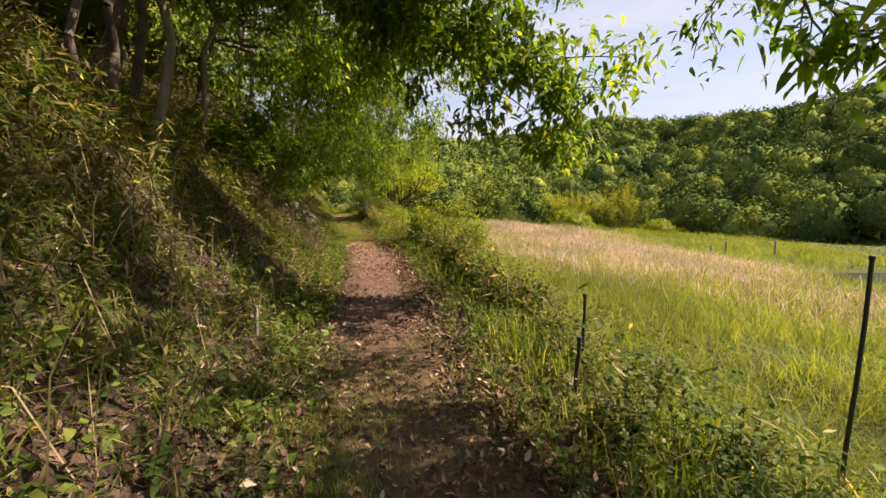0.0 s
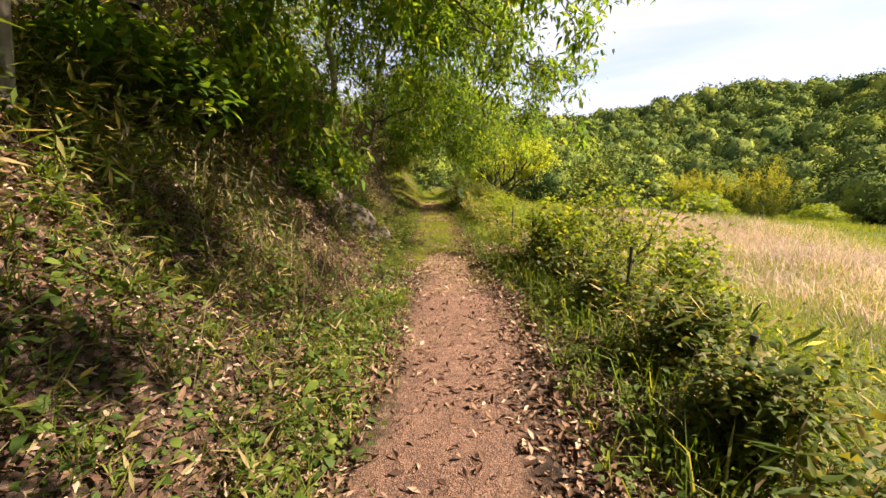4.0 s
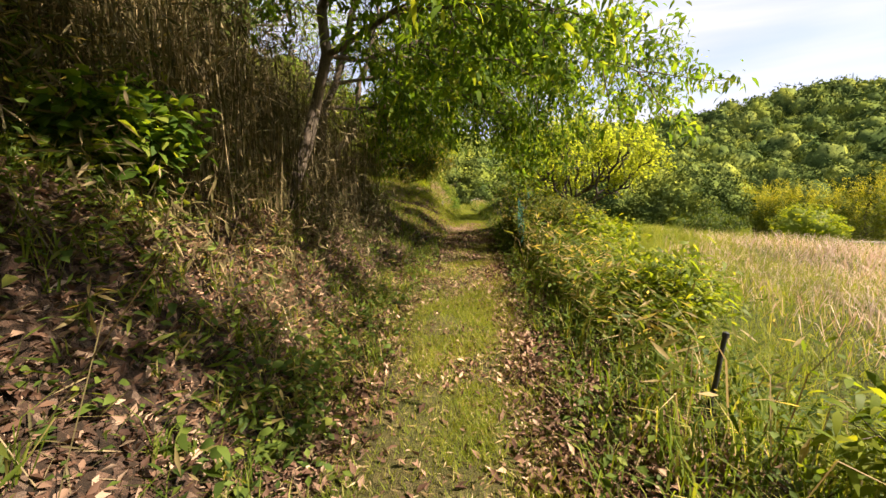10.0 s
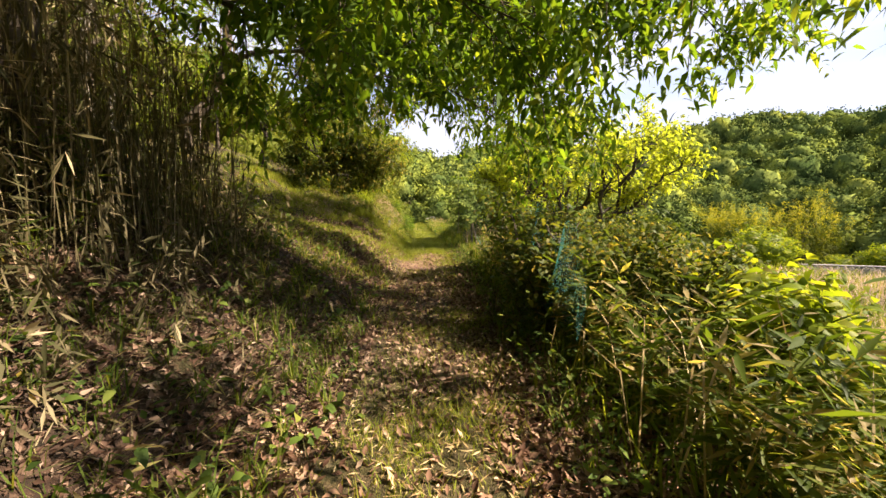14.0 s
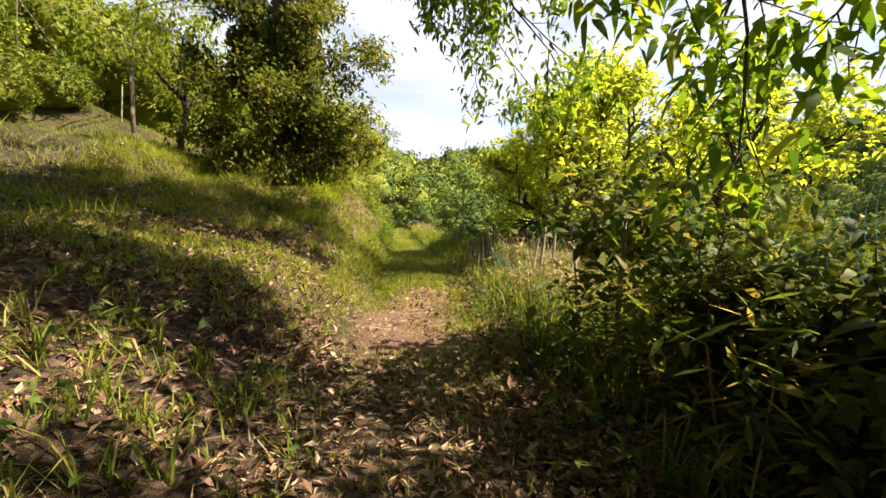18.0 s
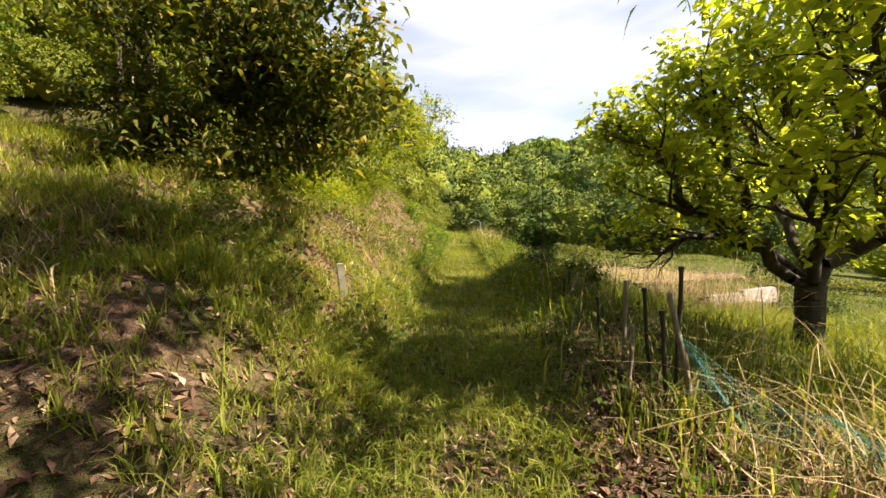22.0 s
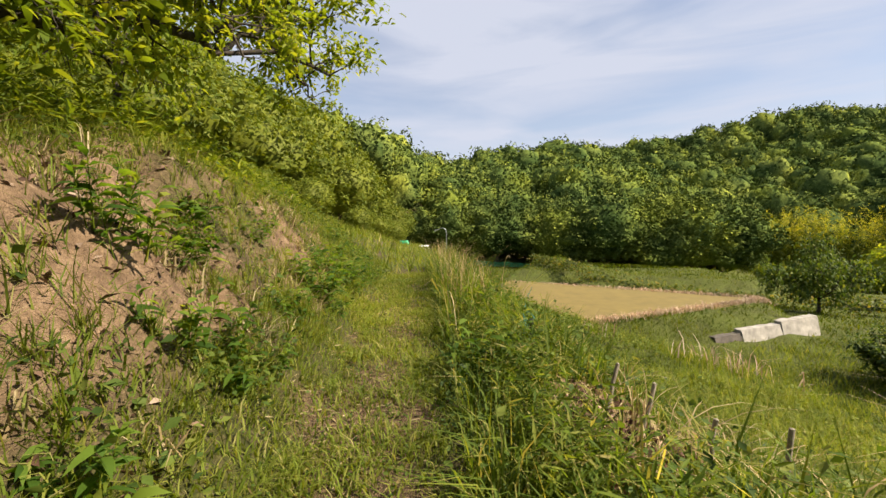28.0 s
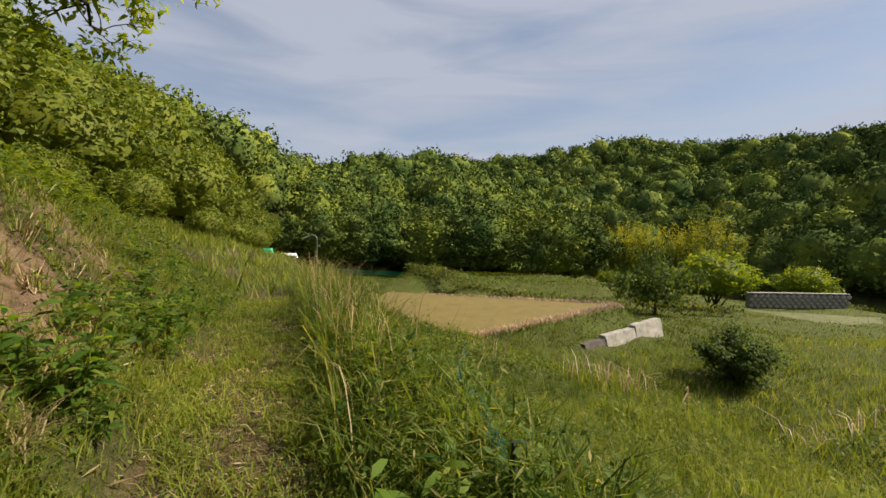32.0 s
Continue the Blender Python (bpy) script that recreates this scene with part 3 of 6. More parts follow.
def lobed_crown(seed, lobes, per, size, squash=0.8, inner=True):
    """A crown one metre in radius: a dome of billowing bumps and creases clad in leaf clumps, over a closed inner mass."""
    r = np.random.default_rng(seed)
    pitch, shift = 0.62 * math.sqrt(lobes), Vector((seed * 3.7, seed * 1.3, 0.5))
    lop = r.normal(0, 0.10, 3)

    def reach(d):
        v = Vector(d)
        big = abs(noise.noise(v * pitch + shift))
        fine = abs(noise.noise(v * pitch * 2.3 + shift))
        return (0.52 + 0.66 * math.sqrt(big) + 0.14 * fine + v.dot(Vector(lop))) * (1 - 0.28 * max(0.0, -v.z))

    n = lobes * per
    k = np.arange(n) + r.uniform(0, 1, n)
    up = 1 - 1.55 * k / n
    turn = k * 2.39996 + r.normal(0, 0.5, n)
    flat = np.sqrt(np.clip(1 - up * up, 0, 1))
    d = np.stack([flat * np.cos(turn), flat * np.sin(turn), up], -1)
    a = np.cross(d, r.normal(0, 1, d.shape))
    a = a / np.linalg.norm(a, axis=1)[:, None]
    b = np.cross(d, a)
    e = 0.06
    rad = np.array([(reach(p), reach(p + e * q), reach(p + e * w)) for p, q, w in zip(d, a, b)])
    out_way = d - a * ((rad[:, 1] - rad[:, 0]) / e / rad[:, 0])[:, None] - b * ((rad[:, 2] - rad[:, 0]) / e / rad[:, 0])[:, None]
    out_way = out_way / np.linalg.norm(out_way, axis=1)[:, None] + r.normal(0, 0.26, d.shape) + (0, 0, 0.12)
    out_way = out_way / np.linalg.norm(out_way, axis=1)[:, None]
    p = d * (rad[:, 0] * r.uniform(0.93, 1.05, n))[:, None]
    a = np.cross(out_way, r.normal(0, 1, d.shape))
    a = a / np.linalg.norm(a, axis=1)[:, None]
    b = np.cross(out_way, a)
    s = size * r.uniform(0.55, 1.4, (n, 1))
    w = r.uniform(0.45, 1.0, (n, 3, 1))
    q = np.stack([p - a * s * w[:, 0], p + a * s * w[:, 1], p + b * s * 1.5 * w[:, 2] + out_way * s * 0.25], 1)
    parts = [(q.reshape(-1, 3), np.arange(n * 3).reshape(-1, 3))]
    if inner:
        rows, cols = 8, 12
        t, f = np.meshgrid(np.linspace(0.05, np.pi - 0.3, rows), np.arange(cols) * 2 * np.pi / cols, indexing="ij")
        ball = np.stack([np.sin(t) * np.cos(f), np.sin(t) * np.sin(f), np.cos(t)], -1).reshape(-1, 3)
        ball = ball * np.array([0.86 * reach(v) for v in ball])[:, None]
        i, j = np.meshgrid(np.arange(rows - 1), np.arange(cols), indexing="ij")
        fq = np.stack([i * cols + j, (i + 1) * cols + j, (i + 1) * cols + (j + 1) % cols, i * cols + (j + 1) % cols], -1).reshape(-1, 4)
        parts.append((ball, np.concatenate([fq[:, (0, 1, 2)], fq[:, (0, 2, 3)]])))
    v, f = joined(parts)
    v[:, 2] *= squash
    return v, f


def on_ground(x, y):
    return float(height(x, y))


def hill_depth(x, y):
    return np.maximum(y - forest_edge(x) - 6, (x - 92 - 0.06 * np.abs(y - 60)) * 1.2)


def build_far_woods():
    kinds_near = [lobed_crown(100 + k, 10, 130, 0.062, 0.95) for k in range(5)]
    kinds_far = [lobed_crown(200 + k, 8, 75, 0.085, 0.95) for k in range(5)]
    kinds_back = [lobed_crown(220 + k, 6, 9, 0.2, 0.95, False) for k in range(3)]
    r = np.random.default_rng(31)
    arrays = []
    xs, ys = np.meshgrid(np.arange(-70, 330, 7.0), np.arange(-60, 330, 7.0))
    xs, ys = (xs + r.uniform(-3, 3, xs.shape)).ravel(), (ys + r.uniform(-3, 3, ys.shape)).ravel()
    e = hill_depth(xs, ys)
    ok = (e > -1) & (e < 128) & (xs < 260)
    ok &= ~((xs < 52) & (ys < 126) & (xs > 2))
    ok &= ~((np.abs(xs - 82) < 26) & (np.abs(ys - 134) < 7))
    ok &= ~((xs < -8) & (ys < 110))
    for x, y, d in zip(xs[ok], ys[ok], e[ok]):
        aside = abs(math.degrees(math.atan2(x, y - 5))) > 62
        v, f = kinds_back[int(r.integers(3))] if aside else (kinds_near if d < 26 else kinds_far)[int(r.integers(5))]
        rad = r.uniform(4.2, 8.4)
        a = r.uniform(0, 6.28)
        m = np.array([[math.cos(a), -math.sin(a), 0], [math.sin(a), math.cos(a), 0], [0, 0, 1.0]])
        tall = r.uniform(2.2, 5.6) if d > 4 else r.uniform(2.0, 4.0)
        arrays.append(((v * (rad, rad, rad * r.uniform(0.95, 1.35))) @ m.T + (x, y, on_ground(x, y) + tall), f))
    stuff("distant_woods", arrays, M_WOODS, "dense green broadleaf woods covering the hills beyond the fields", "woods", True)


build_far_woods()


def tree_template(name, seed, crown_r, trunk_h, lobes, per, size, leaf, bark, label, group, squash=0.85):
    """A broadleaf tree of middle distance: a forked trunk and a lobed crown."""
    r = np.random.default_rng(seed)
    ob = thing(name, (0, 0, -200), label, "tree", group)
    rows, _ = grow((0, 0, -0.3), (0, 0, 1), trunk_h + crown_r * 0.7, crown_r * 0.06, 1, r, 4, 0.12, 0.05, 0.5, 5, 0.7, 0.4)
    part("trunk", mesh_of("trunk", *tubes(rows, 7), bark, True), ob)
    v, f = lobed_crown(seed, lobes, per, size, squash)
    part("crown", mesh_of("crown", v * crown_r + (0, 0, trunk_h + crown_r * 0.35), f, leaf, True), ob)
    return ob


WOOD_TREES = [tree_template("broadleaf_tree", 300 + k, 1.0, 0.40, 17, 430, 0.038, M_WOODS, M_BARK, "tall green broadleaf tree at the edge of the woods", "trees at the wood's edge") for k in range(4)]
SLOPE_TREES = [tree_template("hillside_tree", 320 + k, 1.0, 0.32, 14, 420, 0.042, M_SLOPE, M_BARK, "leafy green tree growing on the hillside", "trees on the hillside") for k in range(3)]


def place_trees(kinds, spots, seed, scale=1.0):
    r = np.random.default_rng(seed)
    for k, (x, y, size) in enumerate(spots):
        m = pose(x, y, on_ground(x, y) - 0.1, 0, 0, r.uniform(0, 360)) @ Matrix.Scale(size * scale * r.uniform(0.92, 1.08), 4)
        ob = kinds[k % len(kinds)]
        if k < len(kinds):
            ob.matrix_basis = m
        else:
            c = copy_thing(ob, m)
            c.matrix_basis = m


place_trees(WOOD_TREES, [(4, 119, 7), (10, 117, 8.2), (16, 122, 8), (21, 116, 8.5), (28, 115, 8.4), (33, 119, 8.5), (38, 114, 8.2), (44, 114, 9.5), (49, 117, 10.5), (-3, 121, 6), (54, 124, 10), (25, 124, 9), (12, 126, 8.5), (40, 124, 9), (-8.6, 2, 3.4), (-9.4, 9.5, 3.2), (-10.4, 15.5, 3.6), (-9.2, 21.5, 3.0), (-11.5, 24.5, 3.6), (-13, 5.5, 4.2), (-13.5, 12, 4.4), (-14, 19, 4.4), (-8.2, -3, 3.4), (-6.6, -6, 3.0), (-12, -2, 4), (-14.5, 27, 4.4), (-18, 10, 5), (-18, 22, 5), (-9.6, 27.6, 2.6), (-7.0, 5.5, 3.0), (-7.2, 13, 3.2), (-7.0, 18.5, 3.2), (-6.6, 23.5, 2.8), (-6.8, 9.2, 3.0), (-6.6, 1.0, 2.8)], 5)
place_trees(SLOPE_TREES, [(-9, 62, 4.1), (-13, 58, 4.9), (-7.5, 70, 3.8), (-12, 68, 5.6), (-17, 63, 6.4), (-8, 79, 4.1), (-13, 76, 5.9), (-19, 72, 6.7), (-9.5, 88, 4.4), (-15, 86, 6.1), (-11, 97, 5.1), (-18, 95, 6.4), (-24, 80, 7.7),
                          (-18, 54, 5.9), (-24, 62, 7), (-16, 49, 4.6), (-21, 47, 5.6), (-27, 52, 6.7), (-20, 38, 4.2), (-26, 42, 5), (-17, 42.5, 3.2), (-22, 32, 4.6), (-8.5, 105, 4.6), (-15, 104, 5.9), (-6, 92, 2), (-5.6, 76, 1.6), (-5.2, 66, 1.3), (-6.4, 60, 1.7), (-7.6, 56.5, 1.6), (-10.5, 51.5, 1.8), (-13, 52.5, 2.2), (-15.5, 45, 2), (-17, 31, 2.2), (-14.5, 41, 2), (-6.2, 83, 1.8), (-7, 98, 2.2)], 6, 0.87)


# ---- near trees ----


def limb_rows(start, end, radius, sag, r, steps=9):
    """One long limb from start to end, arching, as tube rows with its joints."""
    a, b = np.array(start, float), np.array(end, float)
    k = np.linspace(0, 1, steps + 1)[:, None]
    p = a + (b - a) * k
    p[:, 2] += 4 * sag * (k * (1 - k))[:, 0]
    p[1:-1] += r.normal(0, 0.07 * np.linalg.norm(b - a) / 5, (steps - 1, 3))
    rad = radius * (1 - 0.8 * np.linspace(0, 1, steps + 1))
    return [(*p[i], *p[i + 1], rad[i], rad[i + 1]) for i in range(steps)], p


def limb_tree(name, label, base, top, radius, limbs, seed, leaf_mat, bark, leaf_len=0.15, leaf_wide=0.34, per=9, spread=0.16, crown=2.0, tilt=(-75, 5), twig=0.75, group="", from_k=0.25, crown_levels=2, category="tree", crown_n=7, kids=3, up=-0.05):
    """A tree with a leaning trunk, limbs that reach to given places, and a crown about the top."""
    r = np.random.default_rng(seed)
    z0 = on_ground(base[0], base[1])
    ob = thing(name, (base[0], base[1], z0), label, category, group)
    root = np.array([base[0], base[1], z0 - 0.25])
    rows, spine = limb_rows(root, top, radius, 0.0, r, 10)
    rows = [(*q[:6], radius * (1.25 if i == 0 else 1 - 0.055 * i), radius * (1 - 0.055 * (i + 1))) for i, q in enumerate(rows)]
    tips = []
    for frac, end, rad, sag in limbs:
        a = spine[int(round(frac * 10))]
        lr, lp = limb_rows(a, end, rad, sag, r)
        rows += lr
        for i in range(max(1, int(len(lp) * from_k)), len(lp)):
            d = (lp[i] - lp[i - 1])
            d = d / np.linalg.norm(d)
            for s in range(2):
                way = d + r.normal(0, 0.75, 3) + (0, 0, up)
                g, t = grow(lp[i], way, twig * r.uniform(0.7, 1.3), min(rad * 0.28, 0.013), 1, r, kids, 0.3, -0.06 if up < 0.1 else 0.06, 0.6, 3, 0.8)
                rows += g
                tips += t
    for k in range(crown_n):
        way = r.normal(0, 1, 3) * (1, 1, 0.4) + (0, 0, 0.35)
        g, t = grow(spine[-1 - int(r.integers(3))], way, crown, radius * 0.4, crown_levels, r, 3, 0.3, 0.02, 0.62, 3, 0.75)
        rows += g
        tips += t
    at = np.array([base[0], base[1], z0])
    v, f = joined([tubes([q for q in rows if q[6] >= 0.02], 8), tubes([q for q in rows if q[6] < 0.02], 3)])
    part("trunk", mesh_of("trunk", v - at, f, bark, True), ob)
    if limbs or crown < 3:
        v, f = leafy(tips, r, per, spread, leaf_len, leaf_wide, tilt)
    else:
        v, f = chips_at(np.repeat(np.asarray(tips)[:, :3], per, 0) + r.normal(0, spread, (len(tips) * per, 3)), leaf_len, leaf_wide, tilt, 0.35, 0.15)
    part("crown", mesh_of("crown", v - at, f, leaf_mat), ob)
    return ob


OAK = "tall chestnut-like tree with long green leaves leaning over the path"
WOODSIDE = [
    ((-3.7, 8.2), (-2.6, 8.8, 8.0), 0.15, [(0.5, (0.4, 6.6, 4.3), 0.05, 0.3), (0.6, (2.2, 9.0, 4.6), 0.05, 0.4), (0.5, (3.0, 5.3, 2.7), 0.05, 0.9), (0.5, (2.5, 5.5, 2.7), 0.04, 0.9), (0.5, (2.9, 5.2, 3.3), 0.04, 0.9), (0.5, (2.3, 5.2, 3.0), 0.03, 0.9), (0.55, (2.1, 5.8, 3.5), 0.03, 0.8), (0.5, (2.6, 4.9, 2.9), 0.03, 0.9), (0.55, (1.9, 6.4, 3.9), 0.03, 0.8)]),
    ((-4.3, 9.6), (-3.3, 9.9, 8.5), 0.14, [(0.6, (-0.6, 9.6, 4.6), 0.05, 0.3)]),
    ((-3.3, 11.6), (-2.4, 12.0, 8.2), 0.13, [(0.5, (0.9, 11.4, 4.3), 0.05, 0.3), (0.6, (2.6, 13.4, 4.6), 0.05, 0.4), (0.3, (-1.35, 11.5, 2.8), 0.03, 0.2), (0.5, (2.9, 14.4, 3.4), 0.04, 0.5)]),
    ((-3.3, 15.4), (-2.8, 15.8, 8.4), 0.18, [(0.5, (1.0, 15.0, 4.3), 0.05, 0.3), (0.6, (2.9, 17.0, 4.3), 0.05, 0.4), (0.5, (0.2, 13.2, 4.9), 0.04, 0.3), (0.65, (2.6, 18.8, 4.7), 0.05, 0.5), (0.7, (3.4, 19.6, 5.3), 0.05, 0.5)]),
    # last three limbs: added overhead to shade the thicket on the bank
    ((-2.3, 21.4), (-0.9, 22.0, 7.6), 0.11, [(0.45, (1.2, 20.3, 3.6), 0.05, 0.3), (0.55, (3.3, 22.4, 3.4), 0.05, 0.5), (0.5, (0.3, 18.6, 4.1), 0.05, 0.3), (0.4, (2.6, 24.2, 3.4), 0.04, 0.4), (0.55, (3.6, 25.8, 4.0), 0.04, 0.6), (0.6, (4.4, 26.2, 4.5), 0.04, 0.6), (0.75, (1.2, 20.8, 6.6), 0.05, 0.4), (0.8, (2.4, 19.8, 6.9), 0.05, 0.4), (0.75, (0.3, 22.4, 6.7), 0.05, 0.3)]),
    # last limb: added far to the right to shade the path
    ((-2.7, 23.6), (-1.6, 24.3, 7.6), 0.10, [(0.4, (1.1, 24.4, 3.2), 0.04, 0.3), (0.5, (2.3, 26.0, 3.5), 0.04, 0.3), (0.3, (-0.4, 25.6, 3.0), 0.04, 0.2), (0.6, (4.7, 25.2, 4.0), 0.04, 0.4)]),
    # limbs ending at z 5 or higher are added overhead to shade the slope
    ((-3.6, 27.3), (-1.9, 27.9, 7.8), 0.10, [(0.5, (0.7, 27.8, 4.3), 0.04, 0.3), (0.55, (2.2, 31.5, 3.7), 0.05, 0.7), (0.6, (2.6, 30.6, 5.2), 0.04, 0.4), (0.7, (1.4, 31.2, 5.6), 0.04, 0.4), (0.45, (1.9, 27.4, 2.55), 0.04, 0.7), (0.5, (2.6, 27.2, 2.9), 0.04, 0.8), (0.6, (1.9, 32.6, 3.9), 0.04, 0.6), (0.65, (0.8, 32.4, 5.0), 0.04, 0.5), (0.8, (3.2, 32.6, 6.5), 0.05, 0.5), (0.85, (2.4, 33.4, 6.5), 0.05, 0.5), (0.8, (3.0, 32.4, 6.0), 0.05, 0.4), (0.75, (2.2, 31.6, 5.9), 0.05, 0.4), (0.8, (1.2, 32.8, 5.9), 0.05, 0.4), (0.75, (0.4, 31.8, 5.7), 0.05, 0.4), (0.6, (2.4, 27.9, 5.0), 0.05, 0.3), (0.6, (3.0, 27.6, 5.3), 0.05, 0.3)]),
    ((-5.2, 4.6), (-4.0, 5.2, 8.0), 0.10, [(0.6, (-0.8, 3.4, 4.6), 0.04, 0.3), (0.6, (2.9, 2.3, 2.9), 0.04, 1.2)]),
    # unseen tree, added with its limbs to shade the bank at the start
    ((-4.7, 1.2), (-3.6, 1.6, 8.4), 0.12, [(0.6, (0.4, 0.8, 5.4), 0.04, 0.3)]),
    ((-5.6, 13.6), (-4.9, 13.8, 9.0), 0.11, []),
    ((-5.0, 18.4), (-4.2, 18.8, 8.8), 0.11, [(0.5, (-1.0, 17.8, 4.6), 0.04, 0.3)]),
    ((-6.4, 21.2), (-5.6, 21.6, 9.0), 0.10, []),
    ((-6.6, 10.6), (-5.8, 10.8, 9.2), 0.12, []),
    ((-7.4, 16.4), (-6.8, 16.6, 9.6), 0.12, []),
    ((-7.6, 25.6), (-7.0, 26.0, 9.2), 0.11, []),
    ((-8.6, 6.4), (-8.0, 6.8, 9.8), 0.12, []),
    ((-9.6, 20.6), (-9.0, 21, 10.4), 0.12, []),
    ((-10.4, 12.6), (-9.8, 13, 10.8), 0.12, []),
    ((-11, 27.6), (-10.4, 28, 10.6), 0.12, []),
    ((-9.4, 33.0), (-9.1, 33.2, 9.6), 0.11, []),
    ((-11.6, 35.8), (-11.2, 36.2, 10.4), 0.12, []),
    ((-10.6, 42.6), (-10.2, 42.8, 9.6), 0.10, []),
    ((-13.2, 39.2), (-12.8, 39.4, 11.0), 0.13, []),
    ((-12.6, 31.4), (-12.2, 31.6, 10.6), 0.11, []),
    ((-15.2, 35.0), (-14.8, 35.4, 11.6), 0.13, []),
]
for k, (b, t, r0, limbs) in enumerate(WOODSIDE):
    # extra high limbs, mostly out of sight, added to shade the bank
    if k in (0, 2, 3, 7, 8):
        limbs = limbs + [(0.7, (4.7, b[1] + 0.4, 6.5), 0.05, 0.4), (0.8, (3.2, b[1] - 1.4, 6.8), 0.05, 0.3), (0.75, (4.0, b[1] + 1.8, 6.3), 0.05, 0.4), (0.6, (1.6, b[1] + 0.6, 5.2), 0.05, 0.4)]
    limb_tree("forest_tree", OAK if limbs else "slim tree standing in the shade of the wooded slope", b, t, r0, limbs, 400 + k, M_LEAF, M_PALEBARK if k % 3 == 1 and k != 4 else M_BARK,
              per=12 if limbs else 8, leaf_wide=0.36, tilt=(-70, 20), crown=2.6 if limbs else 3.2, spread=0.13, group="trees of the wooded slope", crown_n=5 if limbs else 8, leaf_len=0.14 if limbs else 0.2, twig=0.5 if k in (0, 7) else 0.75)
for k, (b, t, r0) in enumerate((((-2.7, 6.0), (-1.9, 6.6, 7.4), 0.06), ((-2.55, 7.0), (-1.7, 7.5, 7.8), 0.075), ((-3.05, 7.7), (-2.5, 8.2, 8.2), 0.085), ((-2.4, 8.9), (-2.1, 9.3, 7.6), 0.055), ((-3.3, 6.7), (-2.9, 7.0, 8.0), 0.06), ((-2.5, 12.8), (-1.7, 13.4, 7.8), 0.065))):
    limb_tree("slim_tree", "slim leaning tree with a bare grey trunk on the wooded bank", b, t, r0, [], 470 + k, M_LEAF, M_PALEBARK if k % 2 else M_BARK, crown=1.3, crown_n=4, per=7, group="slim trees of the wooded bank")
limb_tree("pale_trunk_tree", "smooth pale-barked tree rising from the bank beside the path", (-1.98, 16.6), (-1.75, 16.7, 7.2), 0.095, [], 431, M_LEAF, M_CULM, crown=1.8)

# persimmons with low gnarled limbs, their leaves yellow-green against the sun


def gnarled_tree(name, label, base, crotch, radius, limbs, seed, leaf_mat, bark, leaf_len=0.12, leaf_wide=0.5, per=8, twig=0.75, low=1.0, category="fruit tree", every=1, spread=0.085):
    """A short trunk, crooked bare limbs with forks, and airy sprays of leaves that rise from their outer halves."""
    r = np.random.default_rng(seed)
    z0 = on_ground(base[0], base[1])
    at = np.array([base[0], base[1], z0])
    ob = thing(name, tuple(at), label, category)
    root = at - (0, 0, 0.25)
    trunk, spine = limb_rows(root, crotch, radius, 0.0, r, 5)
    trunk = [(*q[:6], radius * (1.35, 1.08, 1, 0.98, 1.02)[i], radius * (1.08, 1, 0.98, 1.02, 1.0)[i]) for i, q in enumerate(trunk)]
    twigs, tips = [], []
    part("trunk", mesh_of("trunk", *(lambda m: (m[0] - at, m[1]))(tubes(trunk, 10)), bark, True), ob)
    lines = []
    for parent, along, end, rad, sag in limbs:
        start = spine[-1] - (0, 0, 0.03) if parent < 0 else lines[parent][int(round(along * 10))]
        lr, lp = limb_rows(start, end, rad, sag, r, 10)
        kink = r.normal(0, 0.045, lp.shape)
        kink[0] = 0
        lp = lp + kink
        lines.append(lp)
        wide = rad * (1 - 0.72 * np.linspace(0, 1, 11)) * (1 + 0.12 * r.normal(0, 1, 11))
        wide = np.clip(wide, 0.012, 1)
        rows = [(*lp[i], *lp[i + 1], wide[i], wide[i + 1]) for i in range(10)]
        for i in range(5 if parent < 0 else 3, 11, every):
            d = lp[i] - lp[i - 1]
            d = d / np.linalg.norm(d)
            for _ in range(2 if i > 6 else 1):
                way = d * 0.6 + r.normal(0, 0.6, 3) + (0, 0, 0.55)
                g, t = grow(lp[i], way, twig * r.uniform(0.6, 1.35), min(wide[i] * 0.6, 0.03), 2, r, 2, 0.32, 0.07, 0.66, 3, 0.7)
                twigs += g
                tips += [q for q in t if q[2] > low + 0.25 * r.uniform(-1, 1)]
        v, f = tubes(rows, 9)
        part("limb", mesh_of("limb", v - at, f, bark, True), ob)
    v, f = tubes(twigs, 4)
    part("twig_spray", mesh_of("twig_spray", v - at, f, bark, True), ob)
    t = np.asarray(tips)[:, :3]
    pts = np.repeat(t, per, 0) + r.normal(0, spread, (len(t) * per, 3))
    v, f = leaves_at(pts, leaf_len, leaf_wide, (-45, 30), 0.25)
    part("crown", mesh_of("crown", v - at, f, leaf_mat), ob)
    return ob


